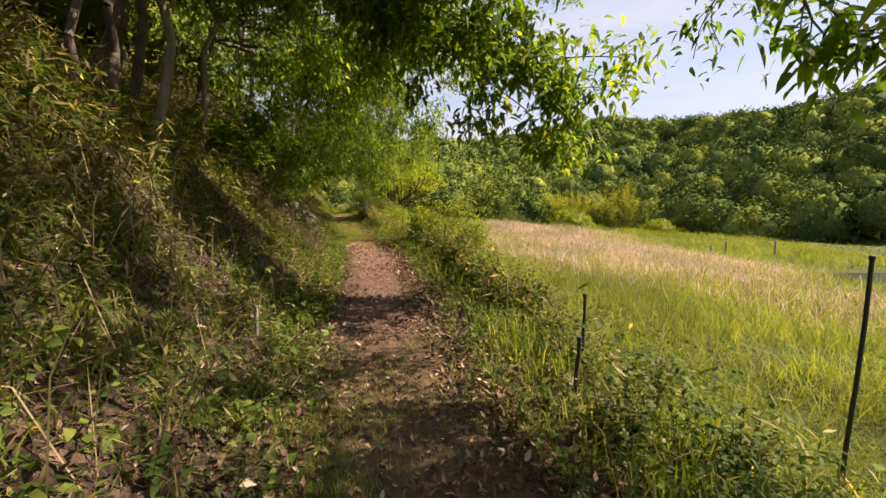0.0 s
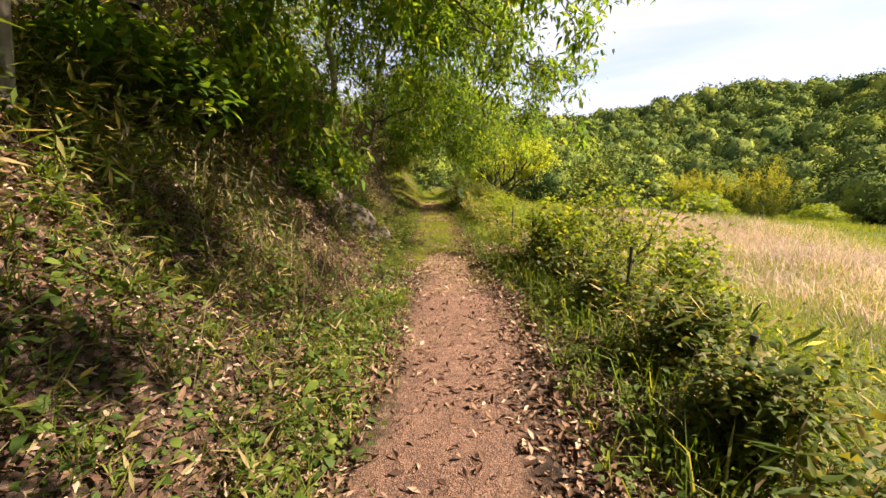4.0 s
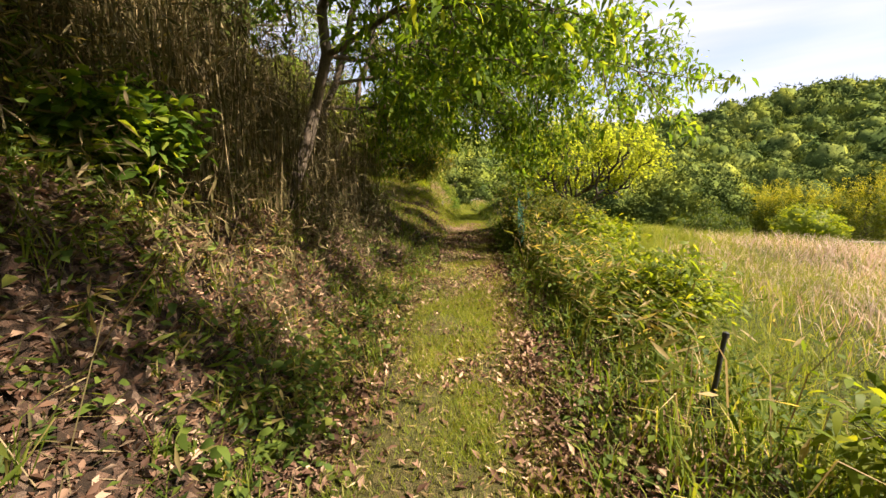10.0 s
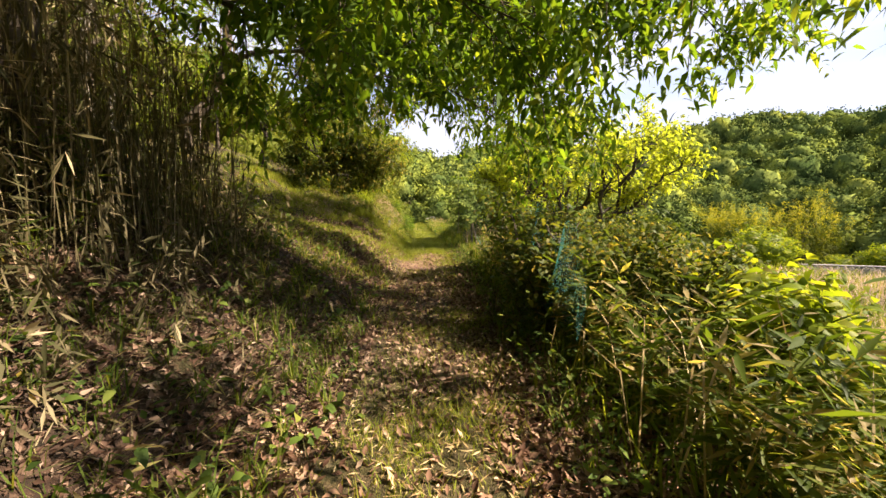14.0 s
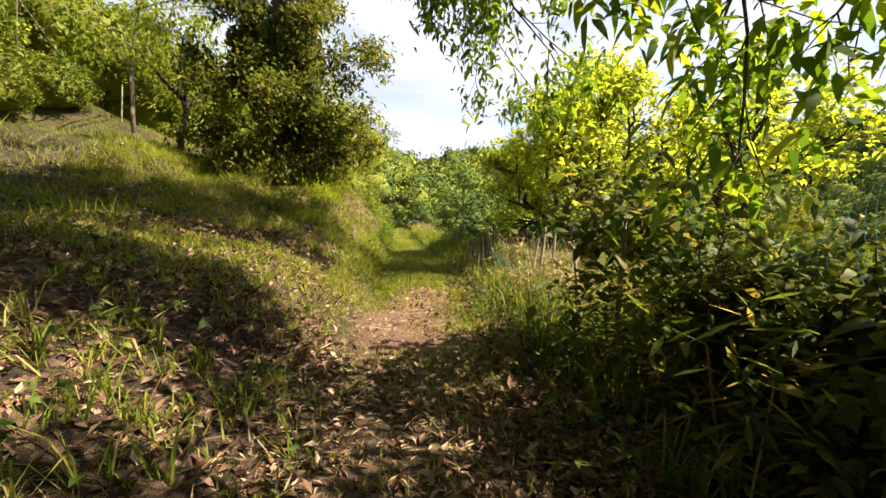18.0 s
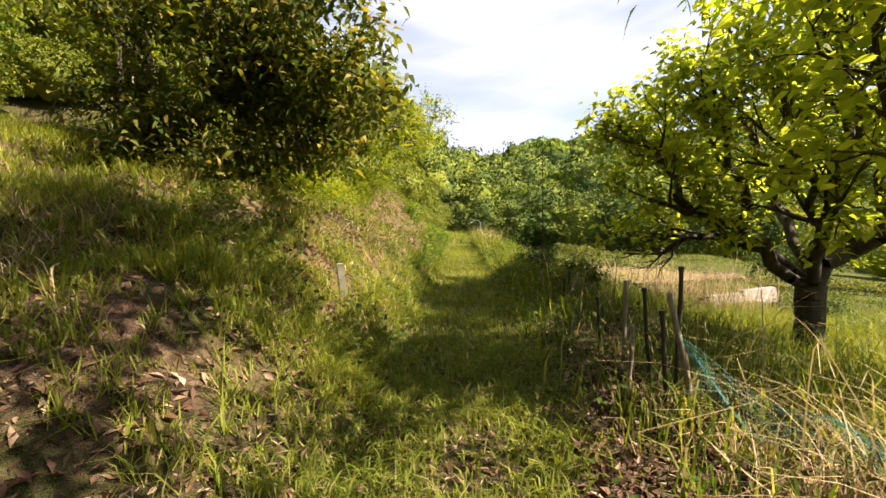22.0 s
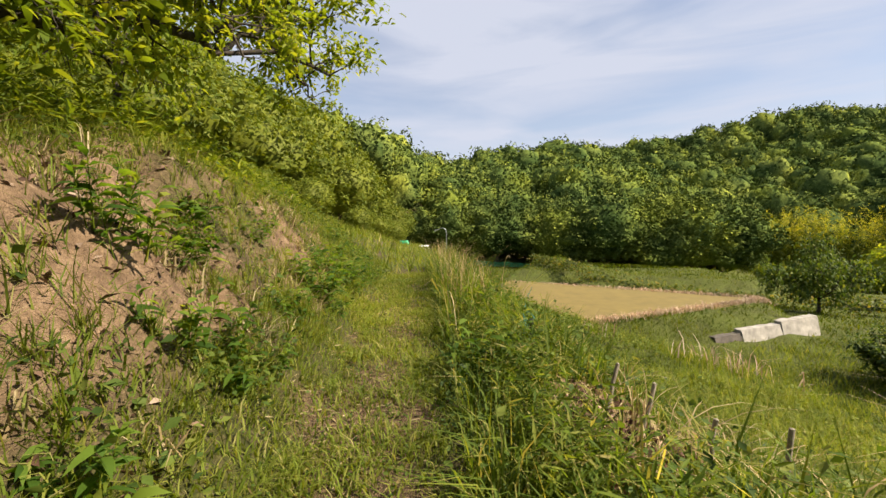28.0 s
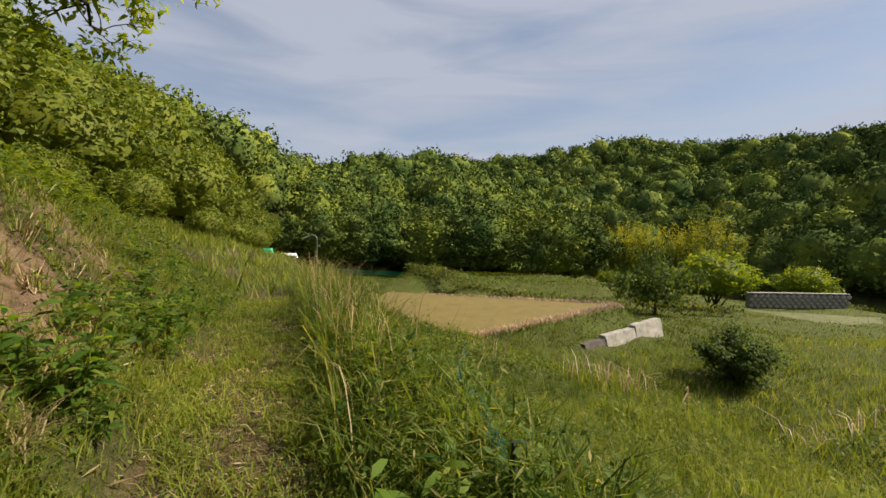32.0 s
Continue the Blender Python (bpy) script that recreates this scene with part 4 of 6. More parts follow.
gnarled_tree("persimmon_tree", "old persimmon tree with dark gnarled limbs and yellow-green leaves", (4.58, 35.86), (4.74, 36.08, 0.58), 0.17,
             [(-1, 0, (3.1, 36.8, 0.95), 0.10, 0.42), (-1, 0, (2.75, 36.2, 1.7), 0.09, 0.2), (-1, 0, (6.5, 35.5, 1.9), 0.12, 0.3), (-1, 0, (3.95, 34.8, 1.7), 0.09, 0.15), (-1, 0, (5.2, 38.2, 2.2), 0.09, 0.25),
              (1, 0.5, (3.3, 36.1, 3.3), 0.06, 0.2), (1, 0.7, (2.7, 36.8, 2.6), 0.05, 0.15), (3, 0.5, (4.4, 34.9, 3.3), 0.06, 0.2), (3, 0.7, (3.6, 35.2, 2.9), 0.05, 0.2), (2, 0.3, (5.3, 35.6, 4.3), 0.08, 0.2), (2, 0.6, (6.2, 34.5, 3.5), 0.06, 0.2),
              (2, 0.7, (7.3, 36.5, 2.6), 0.06, 0.3), (2, 0.2, (4.4, 35.6, 4.2), 0.07, 0.1), (4, 0.5, (4.1, 37.8, 3.7), 0.06, 0.2), (4, 0.6, (6.2, 38.2, 3.2), 0.06, 0.2), (0, 0.6, (3.3, 37.4, 2.4), 0.05, 0.2), (9, 0.6, (5.8, 36.8, 4.4), 0.05, 0.2)],
             441, M_YELLOWLEAF, M_BLACKBARK, per=5, low=1.2, twig=0.46)
# a second one close by
gnarled_tree("persimmon_tree", "younger persimmon tree with a thick dark limb and yellow-green leaves", (4.5, 33.6), (4.75, 33.65, 0.42), 0.14,
             [(-1, 0, (6.8, 32.9, 1.6), 0.10, 0.2), (-1, 0, (7.9, 33.8, 2.4), 0.08, 0.35), (0, 0.5, (6.2, 32.2, 3.2), 0.06, 0.2), (0, 0.4, (5.9, 33.9, 3.2), 0.06, 0.2), (1, 0.5, (7.0, 33.4, 3.9), 0.06, 0.2), (0, 0.8, (7.2, 32.0, 2.6), 0.05, 0.2),
              (-1, 0, (3.0, 33.3, 2.4), 0.08, 0.2), (6, 0.5, (3.6, 32.9, 3.4), 0.05, 0.2), (6, 0.6, (3.5, 34.3, 3.2), 0.05, 0.2), (6, 0.7, (2.8, 32.7, 2.9), 0.05, 0.1), (6, 0.3, (4.3, 33.2, 3.3), 0.05, 0.1)],
             442, M_YELLOWLEAF, M_BLACKBARK, per=4, low=1.5, twig=0.45)
# bough over the start of the path, on an unseen tree placed for shade
limb_tree("roadside_tree", "leafy tree whose boughs shade the start of the path", (6.4, -1.8), (6.2, -1.4, 4.8), 0.14,
          [(0.9, (4.7, 1.1, 4.4), 0.05, 0.3), (0.9, (5.5, 0.6, 5.2), 0.05, 0.3), (0.9, (3.5, 2.9, 3.7), 0.05, 0.5), (1.0, (4.2, -0.4, 5.2), 0.05, 0.3), (1.0, (6.0, 1.0, 5.8), 0.05, 0.3)],
          444, M_LEAF, M_BARK, leaf_len=0.10, leaf_wide=0.38, per=9, spread=0.12, crown=1.5, tilt=(-60, 25), twig=0.8, crown_n=4, crown_levels=1)
# dark evergreen at the bank's crest
limb_tree("evergreen_tree", "dense dark evergreen tree on the crest of the grassy bank", (-3.3, 36.8), (-3.3, 37.0, 8.0), 0.16,
          [(0.3, (-1.0, 34.95, 3.1), 0.05, 0.25), (0.2, (-1.7, 36.1, 2.7), 0.05, 0.15), (0.25, (-2.5, 35.4, 2.6), 0.05, 0.1), (0.25, (-3.7, 35.3, 2.8), 0.05, 0.1), (0.5, (-0.9, 35.1, 4.7), 0.04, 0.25), (0.4, (-2.3, 37.7, 3.6), 0.05, 0.1), (0.4, (-2.8, 35.0, 4.0), 0.05, 0.2),
           (0.5, (-4.6, 35.8, 4.6), 0.05, 0.2), (0.6, (-2.2, 35.8, 5.8), 0.05, 0.2), (0.6, (-3.8, 35.2, 6.0), 0.05, 0.2), (0.7, (-2.5, 37.6, 7.0), 0.05, 0.2), (0.75, (-2.3, 36.8, 7.2), 0.05, 0.3), (0.2, (-4.5, 36.2, 3.0), 0.04, 0.1), (0.35, (-1.9, 35.5, 3.5), 0.05, 0.2)],
          451, M_DARKLEAF, M_BARK, leaf_len=0.12, leaf_wide=0.42, per=15, spread=0.14, crown=1.0, tilt=(-60, 35), twig=0.5, from_k=0.5, crown_n=8)
_tree = [o for o in bpy.data.objects if o.name == "evergreen_tree"][0]
for k, (x, y, z, rad, tall) in enumerate(((-3.3, 36.9, 5.0, 1.2, 1.5), (-2.9, 36.5, 3.5, 0.8, 0.9))):
    v, f = lobed_crown(460 + k, 18, 300, 0.075, 1.0)
    part("foliage", mesh_of("foliage", v * (rad, rad, rad * tall) + (x + 3.3, y - 36.8, z - on_ground(-3.3, 36.8)), f, M_DARKLEAF), _tree)
limb_tree("forked_tree", "small fork-trunked tree with pale lower bark on the grassy terrace", (-7.0, 39.0), (-6.7, 39.2, 4.6), 0.13,
          [(1.0, (-8.4, 38.6, 6.6), 0.07, 0.1), (1.0, (-6.4, 38.4, 6.4), 0.07, 0.1), (0.9, (-5.4, 40, 6.2), 0.06, 0.1), (0.9, (-7.8, 40.4, 7.0), 0.06, 0.1)],
          452, M_ORCHARD, M_BLACKBARK, leaf_len=0.14, leaf_wide=0.45, per=6, crown=0.8, crown_n=2, twig=0.8, from_k=0.5, crown_levels=1)
gnarled_tree("chestnut_tree", "wide-spreading tree with dark crooked limbs above the grass bank", (-4.0, 40.2), (-3.95, 40.3, 2.7), 0.11,
             [(-1, 0, (-2.3, 40.9, 3.5), 0.08, 0.15), (-1, 0, (-1.8, 42.4, 3.9), 0.08, 0.3), (-1, 0, (-3.0, 39.0, 4.0), 0.07, 0.1), (-1, 0, (-5.2, 39.0, 4.2), 0.08, 0.2), (-1, 0, (-4.8, 41.6, 4.2), 0.08, 0.2), (-1, 0, (-3.7, 40.4, 5.0), 0.07, 0.0),
              (1, 0.5, (-2.5, 42.2, 4.9), 0.05, 0.1), (0, 0.5, (-2.6, 40.3, 4.7), 0.05, 0.1), (1, 0.6, (-2.6, 43.4, 4.0), 0.05, 0.2), (3, 0.6, (-4.8, 38.4, 5.2), 0.05, 0.1), (1, 0.8, (-1.7, 43.2, 3.4), 0.04, 0.2), (4, 0.6, (-3.8, 42.6, 5.0), 0.05, 0.2), (0, 0.6, (-2.5, 41.6, 3.2), 0.04, 0.1),
              (-1, 0, (-1.5, 46.0, 4.0), 0.09, 0.2), (13, 0.6, (-2.3, 45.6, 4.8), 0.05, 0.1), (13, 0.7, (-1.4, 45.2, 4.6), 0.04, 0.1), (13, 0.8, (-1.9, 46.4, 3.7), 0.04, 0.1), (13, 0.4, (-2.9, 43.8, 4.7), 0.05, 0.1)],
             453, M_ORCHARD, M_BLACKBARK, leaf_len=0.12, leaf_wide=0.38, per=6, twig=0.5, low=2.7, category="tree", spread=0.10)
limb_tree("slope_sapling", "small crooked tree on the hillside below the wood", (-6.9, 48.2), (-6.85, 48.2, 5.6), 0.10,
          [(0.5, (-5.6, 47.6, 5.6), 0.05, 0.2), (0.7, (-8.0, 47.8, 6.2), 0.05, 0.2), (0.9, (-6.4, 49.2, 6.8), 0.05, 0.1)], 454, M_ORCHARD, M_BLACKBARK, leaf_len=0.15, leaf_wide=0.42, per=8, crown=1.0, crown_n=3, twig=0.7)

# ---- undergrowth ----


def heap_free(x, y):
    """False where the heaps of dead leaves lie beside the path."""
    far = np.hypot((x - 1.95 - 0.25 * (y - 41.3)) / 0.7, (y - 41.4) / 0.85) > 1
    return far & (np.hypot((x - 1.95) / 0.5, (y - 14.3) / 0.85) > 1)


def rock_free(x, y):
    """False on the rocky outcrop in the bank."""
    return np.hypot((x + 0.88) / 0.5, (y - 14.35) / 1.1) > 1


def scatter(n, ulo, uhi, ylo, yhi, keep=None, seed=1, power=1.0, clear=False):
    """Random places beside the path: u metres to the right of its middle line."""
    r = np.random.default_rng(seed)
    y = r.uniform(ylo, yhi, n)
    k = r.uniform(0, 1, n) ** power
    u = ulo + (uhi - ulo) * k
    x = path_x(y) + u
    if keep is not None:
        ok = r.uniform(0, 1, n) < keep(x, y, u)
        x, y = x[ok], y[ok]
    if clear:
        ok = heap_free(x, y)
        x, y = x[ok], y[ok]
    ok = rock_free(x, y) | (r.uniform(0, 1, len(x)) < 0.3)
    x, y = x[ok], y[ok]
    return np.stack([x, y, height(x, y) - 0.01], -1)


def clumps(x, y, size, seed, lo=0.35, hi=0.65):
    return ramp01(wobble(x, y, size, seed), lo, hi)


def turf_keep(x, y, u):
    c = cover_map(x, y)
    return np.clip(c[..., 1] * (1 - 0.93 * c[..., 0]) * (1 - 0.8 * c[..., 2]) * (0.35 + clumps(x, y, 0.35, 51)), 0, 1)


def bank_keep(x, y, u):
    c = cover_map(x, y)
    return np.clip((0.45 + clumps(x, y, 0.7, 52)) * (1 - 0.85 * c[..., 2]) * (1 - 0.9 * c[..., 0]), 0, 1)


stuff("path_grass", [spikes_at(scatter(70000, -1.1, 1.1, -1.5, 20, turf_keep, 61), 0.075, 0.007, 1.0),
                     spikes_at(scatter(70000, -1.1, 1.1, 20, 32, turf_keep, 62), 0.09, 0.007, 1.0), blades_at(scatter(95000, -1.0, 1.0, 31, 50, turf_keep, 68), 0.11, 0.009, 0.9)], M_MEADOW, "short trodden grass growing along the earth path", "grass")
stuff("bank_grass", [tufts_at(scatter(6000, -6.5, -0.7, 26.5, 36, lambda x, y, u: bank_keep(x, y, u) * clumps(x, y, 1.3, 25), 64, 1.6), 7, 0.10, 0.007),
                     tufts_at(scatter(12000, -5.5, -0.62, 32.5, 52, lambda x, y, u: np.maximum(bank_keep(x, y, u), 0.55) * (0.55 + 0.45 * clumps(x, y, 0.8, 65)), 65, 1.3), 11, 0.2, 0.007),
                     spikes_at(scatter(20000, -14, -3.5, 30, 60, None, 66), 0.2, 0.022, 0.9),
                     spikes_at(scatter(14000, -12, 0.8, 50, 100, None, 67, 1.2), 0.4, 0.05, 0.9)], M_MEADOW, "long yellow-green grass on the bank above the path", "grass")
stuff("shade_grass", [tufts_at(scatter(5200, -4.5, -0.62, -1.5, 28, bank_keep, 63, 1.4), 9, 0.20, 0.008), tufts_at(scatter(900, 0.75, 1.7, -1.5, 31, None, 62), 9, 0.2, 0.008)], M_GRASS, "dark green grass tufts on the shaded bank", "grass")
stuff("track_grass", [tufts_at(scatter(2600, -5, -0.7, 28, 34.2, lambda x, y, u: clumps(x, y, 1.0, 26), 32, 1.3), 8, 0.10, 0.007), tufts_at(scatter(700, -4, -0.7, 31.5, 34, None, 31), 8, 0.15, 0.007), spikes_at(scatter(60000, -0.75, 0.8, 11.5, 21, turf_keep, 30), 0.06, 0.007, 1.0), spikes_at(scatter(40000, -0.8, 0.8, 30, 50, turf_keep, 29), 0.07, 0.008, 1.0), spikes_at(scatter(45000, -4.0, -0.65, 32.5, 50, lambda x, y, u: 0.25 + clumps(x, y, 0.5, 23), 22), 0.11, 0.009, 1.1)], M_MEADOW, "short green grass over the trodden slope and path", "grass")
stuff("dry_tufts", [tufts_at(scatter(1500, -4.0, -0.7, 32, 46, lambda x, y, u: clumps(x, y, 0.6, 68), 69, 1.3), 10, 0.2, 0.008, 1.1), tufts_at(scatter(160, 1.3, 2.4, 30.4, 33.2, None, 70), 10, 0.25, 0.008)], M_DRY, "straw-coloured tufts of dead grass on the clay bank", "grass")


def litter_keep(x, y, u):
    c = cover_map(x, y)
    return np.clip((0.4 + clumps(x, y, 0.8, 53, 0.4, 0.7)) * (1 - 0.6 * c[..., 1]) * (1 - 0.6 * c[..., 0]), 0, 1)


def flat_leaves(points, length):
    points = points + (0, 0, 0.012)
    return chips_at(points, length, 0.42, (-25, 50), 0.5, 0.3)


stuff("fallen_leaves", [flat_leaves(scatter(75000, -3.6, 1.7, -1.5, 34, litter_keep, 71), 0.06), flat_leaves(scatter(14000, 0.6, 1.8, -1.5, 34, None, 72, 1.3), 0.075), flat_leaves(scatter(9000, -1.0, 1.2, 20.5, 28.6, lambda x, y, u: 0.2 + clumps(x, y, 0.6, 24), 77), 0.055), flat_leaves(scatter(14000, -6, -0.7, 27, 34, None, 28), 0.06), flat_leaves(scatter(2500, -0.8, 1.0, -1.5, 4, None, 27), 0.05), flat_leaves(scatter(62000, -3.4, -0.55, 7, 25, None, 21), 0.052), flat_leaves(scatter(15000, 0.35, 1.7, 3, 26, None, 15), 0.055), flat_leaves(scatter(3500, 0.75, 1.7, 3.5, 8.5, None, 1), 0.07), flat_leaves(scatter(15000, 0.28, 1.25, 15, 28, lambda x, y, u: ramp01(u, 0.25, 0.5), 12), 0.055), flat_leaves(scatter(14000, -4, -0.7, 28, 37, lambda x, y, u: clumps(x, y, 0.7, 14), 13), 0.06), flat_leaves(scatter(7000, -0.8, 1.1, 14, 21, lambda x, y, u: clumps(x, y, 0.6, 20), 19), 0.05),
                        flat_leaves(scatter(52000, -6, -0.6, -1.5, 29, None, 73, 1.5), 0.07), flat_leaves(scatter(3500, -2.5, -0.7, 33, 46, litter_keep, 74), 0.07), flat_leaves(scatter(6000, 0.75, 2.4, 31, 38, None, 6), 0.06), chips_at(scatter(5000, 0.7, 2.0, 13.3, 15.3, lambda x, y, u: ~heap_free(x, y), 2) + (0, 0, 0.04), 0.10, 0.45, (-35, 60)), chips_at(scatter(3800, 1.1, 2.9, 40.2, 42.5, lambda x, y, u: ~heap_free(x, y), 75) + (0, 0, 0.05), 0.12, 0.45, (-30, 60)), chips_at(scatter(500, 1.2, 2.7, 40, 42.5, None, 18) + (0, 0, 0.12), 0.11, 0.45, (-30, 60))],
      M_LITTER, "brown dead leaves scattered over the path and bank", "leaf litter")
stuff("dry_straws", [chips_at(scatter(22000, -0.95, 1.2, 11.3, 34, lambda x, y, u: 0.25 + clumps(x, y, 0.5, 54), 76) + (0, 0, 0.014), 0.065, 0.13, (-8, 14)), chips_at(scatter(9000, -2.8, -0.75, 32.5, 48, lambda x, y, u: 0.3 + clumps(x, y, 0.5, 11), 10) + (0, 0, 0.015), 0.11, 0.06, (-30, 30)), chips_at(scatter(9000, -0.6, 0.6, 36, 50, lambda x, y, u: 0.2 + clumps(x, y, 0.5, 39), 38) + (0, 0, 0.012), 0.08, 0.12, (-8, 14))], M_DRY, "straw-coloured bamboo leaves lying on the path", "leaf litter")


def sasa(points, tall, per, leaf=0.16, wide=0.17, tilt=(-45, 40), seed=0):
    """Leafy stalks: leaves up along upright stalks."""
    r = np.random.default_rng(len(points) + seed)
    n = len(points)
    h = tall * r.uniform(0.5, 1.25, n)
    k = r.uniform(0.25, 1.0, (n, per))
    lean = r.normal(0, 0.22, (n, 2))
    p = points[:, None] + np.concatenate([(lean[:, None] * (h[:, None] * k ** 1.5)[..., None]), (h[:, None] * k)[..., None]], -1)
    return chips_at(p.reshape(-1, 3), leaf, wide, tilt, 0.4, 0.15)


def hedge_keep(x, y, u):
    return np.clip(0.15 + clumps(x, y, 1.1, 55), 0, 1) * np.interp(y, (-2, 0, 4, 6, 22, 26, 30, 32), (0.6, 0.6, 0.5, 0.6, 0.7, 0.7, 0.5, 0.2)) * ramp01(u, np.interp(y, (0, 5, 9, 12, 20, 24), (1.4, 1.4, 1.2, 1.15, 1.1, 0.9)), np.interp(y, (0, 5, 9, 12, 20, 24), (1.7, 1.7, 1.5, 1.5, 1.4, 1.1)))


def bush_height(y):
    return np.interp(y, (-2, 0, 3, 6, 9, 12, 16, 20, 23, 26, 29, 32), (0.45, 0.45, 0.5, 0.6, 0.75, 0.7, 0.7, 0.75, 0.95, 0.9, 0.8, 0.5))


_h = scatter(3600, 0.95, 2.7, -1.5, 31.5, hedge_keep, 81, clear=True)
_s = scatter(5000, 0.95, 2.6, -1.5, 31.5, hedge_keep, 82, clear=True)
stuff("dwarf_bamboo", [sasa(_h, bush_height(_h[:, 1]), 11), sasa(scatter(1500, 1.25, 2.5, 19, 28.5, None, 3), 0.8, 12, 0.15), sasa(scatter(9000, -4.8, -0.9, -1.5, 27.5, lambda x, y, u: bank_keep(x, y, u) * np.interp(y, (18, 22), (1, 0.25)), 83, 1.4), 0.24, 7, 0.11), sasa(scatter(4600, -8, -2.5, -1.5, 27, lambda x, y, u: 0.3 + clumps(x, y, 1.4, 49), 84), 0.85, 14, 0.16, 0.15, (-65, 25))],
      M_SASA, "green dwarf bamboo growing thickly beside the path", "undergrowth")
stuff("reed_stalks", [stalks_at(scatter(3400, 1.9, 6.9, 38.8, 40.9, lambda x, y, u: np.clip(1.3 - np.hypot((x - 4.9) / 1.6, (y - 39.8) / 0.75), 0, 1), 9), 1.15, 0.010, 0.6), stalks_at(scatter(900, 6.2, 8.7, 41.2, 43.3, lambda x, y, u: np.clip(1.3 - np.hypot((x - 7.4) / 0.9, (y - 42.2) / 0.8), 0, 1), 7), 1.0, 0.010, 0.8), blades_at(_s[::2], bush_height(_s[::2, 1]) * 0.95, 0.009, 0.4), stalks_at(scatter(520, 0.75, 1.5, 43, 52, lambda x, y, u: ramp01(y, 42.5, 46), 86), 0.8, 0.009, 0.45),
                      stalks_at(scatter(700, 1.7, 3.4, 38.5, 42.0, None, 89), 0.45, 0.011, 0.9), stalks_at(scatter(90, 1.35, 2.5, 31.2, 37.5, None, 5), 0.75, 0.009, 1.1, 0.4, 1.0), stalks_at(scatter(420, 1.7, 2.6, 30.4, 32.2, None, 4), 0.5, 0.010, 0.9)],
      M_DRY, "dry tan reed and bamboo stalks among the undergrowth", "reeds")
stuff("bank_stalks", [blades_at(scatter(4200, -5.4, -2.2, 18.0, 25.5, lambda x, y, u: 0.3 + clumps(x, y, 1.0, 56), 87), 2.3, 0.009, 0.22), blades_at(scatter(5000, -6, -1.2, -1.5, 18.5, lambda x, y, u: clumps(x, y, 1.2, 57), 88), 0.75, 0.007, 0.8),
                      chips_at(scatter(26000, -4.2, -0.6, -1.5, 29, None, 17, 1.2) + (0, 0, 0.02), 0.13, 0.06, (-15, 55)), chips_at(scatter(9000, 0.7, 2.3, -1.5, 32, None, 16) + (0, 0, 0.02), 0.15, 0.06, (-15, 60)),
                      sasa(scatter(5200, -7, -1.7, -1.5, 27, lambda x, y, u: clumps(x, y, 1.1, 50), 90), 0.75, 13, 0.14, 0.14, (-75, 10), 5), sasa(scatter(2000, -5.6, -2.25, 17.5, 25.5, None, 78), 2.6, 18, 0.17, 0.11, (-75, 10), 6), sasa(scatter(900, -5.2, -2.4, 12.5, 17.5, None, 8), 1.4, 16, 0.16, 0.12, (-70, 20), 7)],
      M_STALK, "half-dead brown bamboo grass tangled on the shaded bank", "undergrowth")


def herbs(points, per, leaf, spread=0.07, rise=0.12):
    """Low broad-leaved herbs: a few small leaves round each place."""
    r = np.random.default_rng(len(points))
    p = np.repeat(points, per, 0)
    size = np.repeat(r.uniform(0.6, 1.25, len(points)), per)
    p = p + np.concatenate([r.normal(0, spread, (len(p), 2)) * size[:, None], (np.abs(r.normal(0, rise, len(p))) * size + 0.01)[:, None]], 1)
    if leaf > 0.075:
        return leaves_at(p, leaf * 0.9, 0.55, (-35, 30), 0.2)
    return chips_at(p, leaf * size, 0.6, (-35, 40), 0.35, 0.15)


stuff("low_herbs", [herbs(scatter(12000, -4.2, -0.6, -1.5, 29, lambda x, y, u: bank_keep(x, y, u) * np.interp(y, (13, 18, 22), (1, 0.6, 0.15)), 44, 1.3), 7, 0.044, 0.07, 0.13), herbs(scatter(1500, -3.5, -0.65, -1.5, 29, lambda x, y, u: bank_keep(x, y, u) * np.interp(y, (18, 22), (1, 0.25)), 45, 1.3), 11, 0.085, 0.09, 0.16), herbs(scatter(2600, 0.7, 1.9, -1.5, 32, None, 46), 7, 0.05),
                    herbs(scatter(5000, 1.7, 5.5, -1.5, 32, lambda x, y, u: clumps(x, y, 1.2, 41) * np.clip(1.2 - 0.2 * u, 0, 1), 40) + (0, 0, 0.18), 7, 0.07, 0.10, 0.16),
                    herbs(scatter(3000, -2.6, -0.6, 33, 50, bank_keep, 47, 1.5), 8, 0.055), herbs(scatter(3500, 0.6, 2.4, 33, 50, lambda x, y, u: np.interp(y, (33, 36, 38.5), (0.25, 0.35, 1)), 48, clear=True), 8, 0.055), herbs(scatter(1500, -0.8, 0.7, 34, 50, None, 43), 6, 0.03, 0.05, 0.03), herbs(scatter(1100, 1.3, 3.6, 39, 45, None, 37, clear=True) + (0, 0, 0.2), 10, 0.05, 0.08, 0.18)],
      M_HERB, "low broad-leaved herbs and ivy covering the bank", "undergrowth")
stuff("valley_weeds", [herbs(scatter(5200, 2.6, 17, 36, 60, lambda x, y, u: clumps(x, y, 1.6, 34) * ramp01(y - 36, 0, 3), 33) + (0, 0, 0.2), 7, 0.09, 0.14, 0.14)], M_SLOPE, "patches of bright leafy weeds in the lower field", "undergrowth")
stuff("crest_ferns", [sasa(scatter(1700, -4.6, -2.3, 37.5, 50, lambda x, y, u: 0.5 + clumps(x, y, 1.0, 13), 11), 0.5, 13, 0.13, 0.2, (-35, 50), 3)], M_ORCHARD, "lush green ferns and tall weeds along the crest of the bank", "undergrowth")
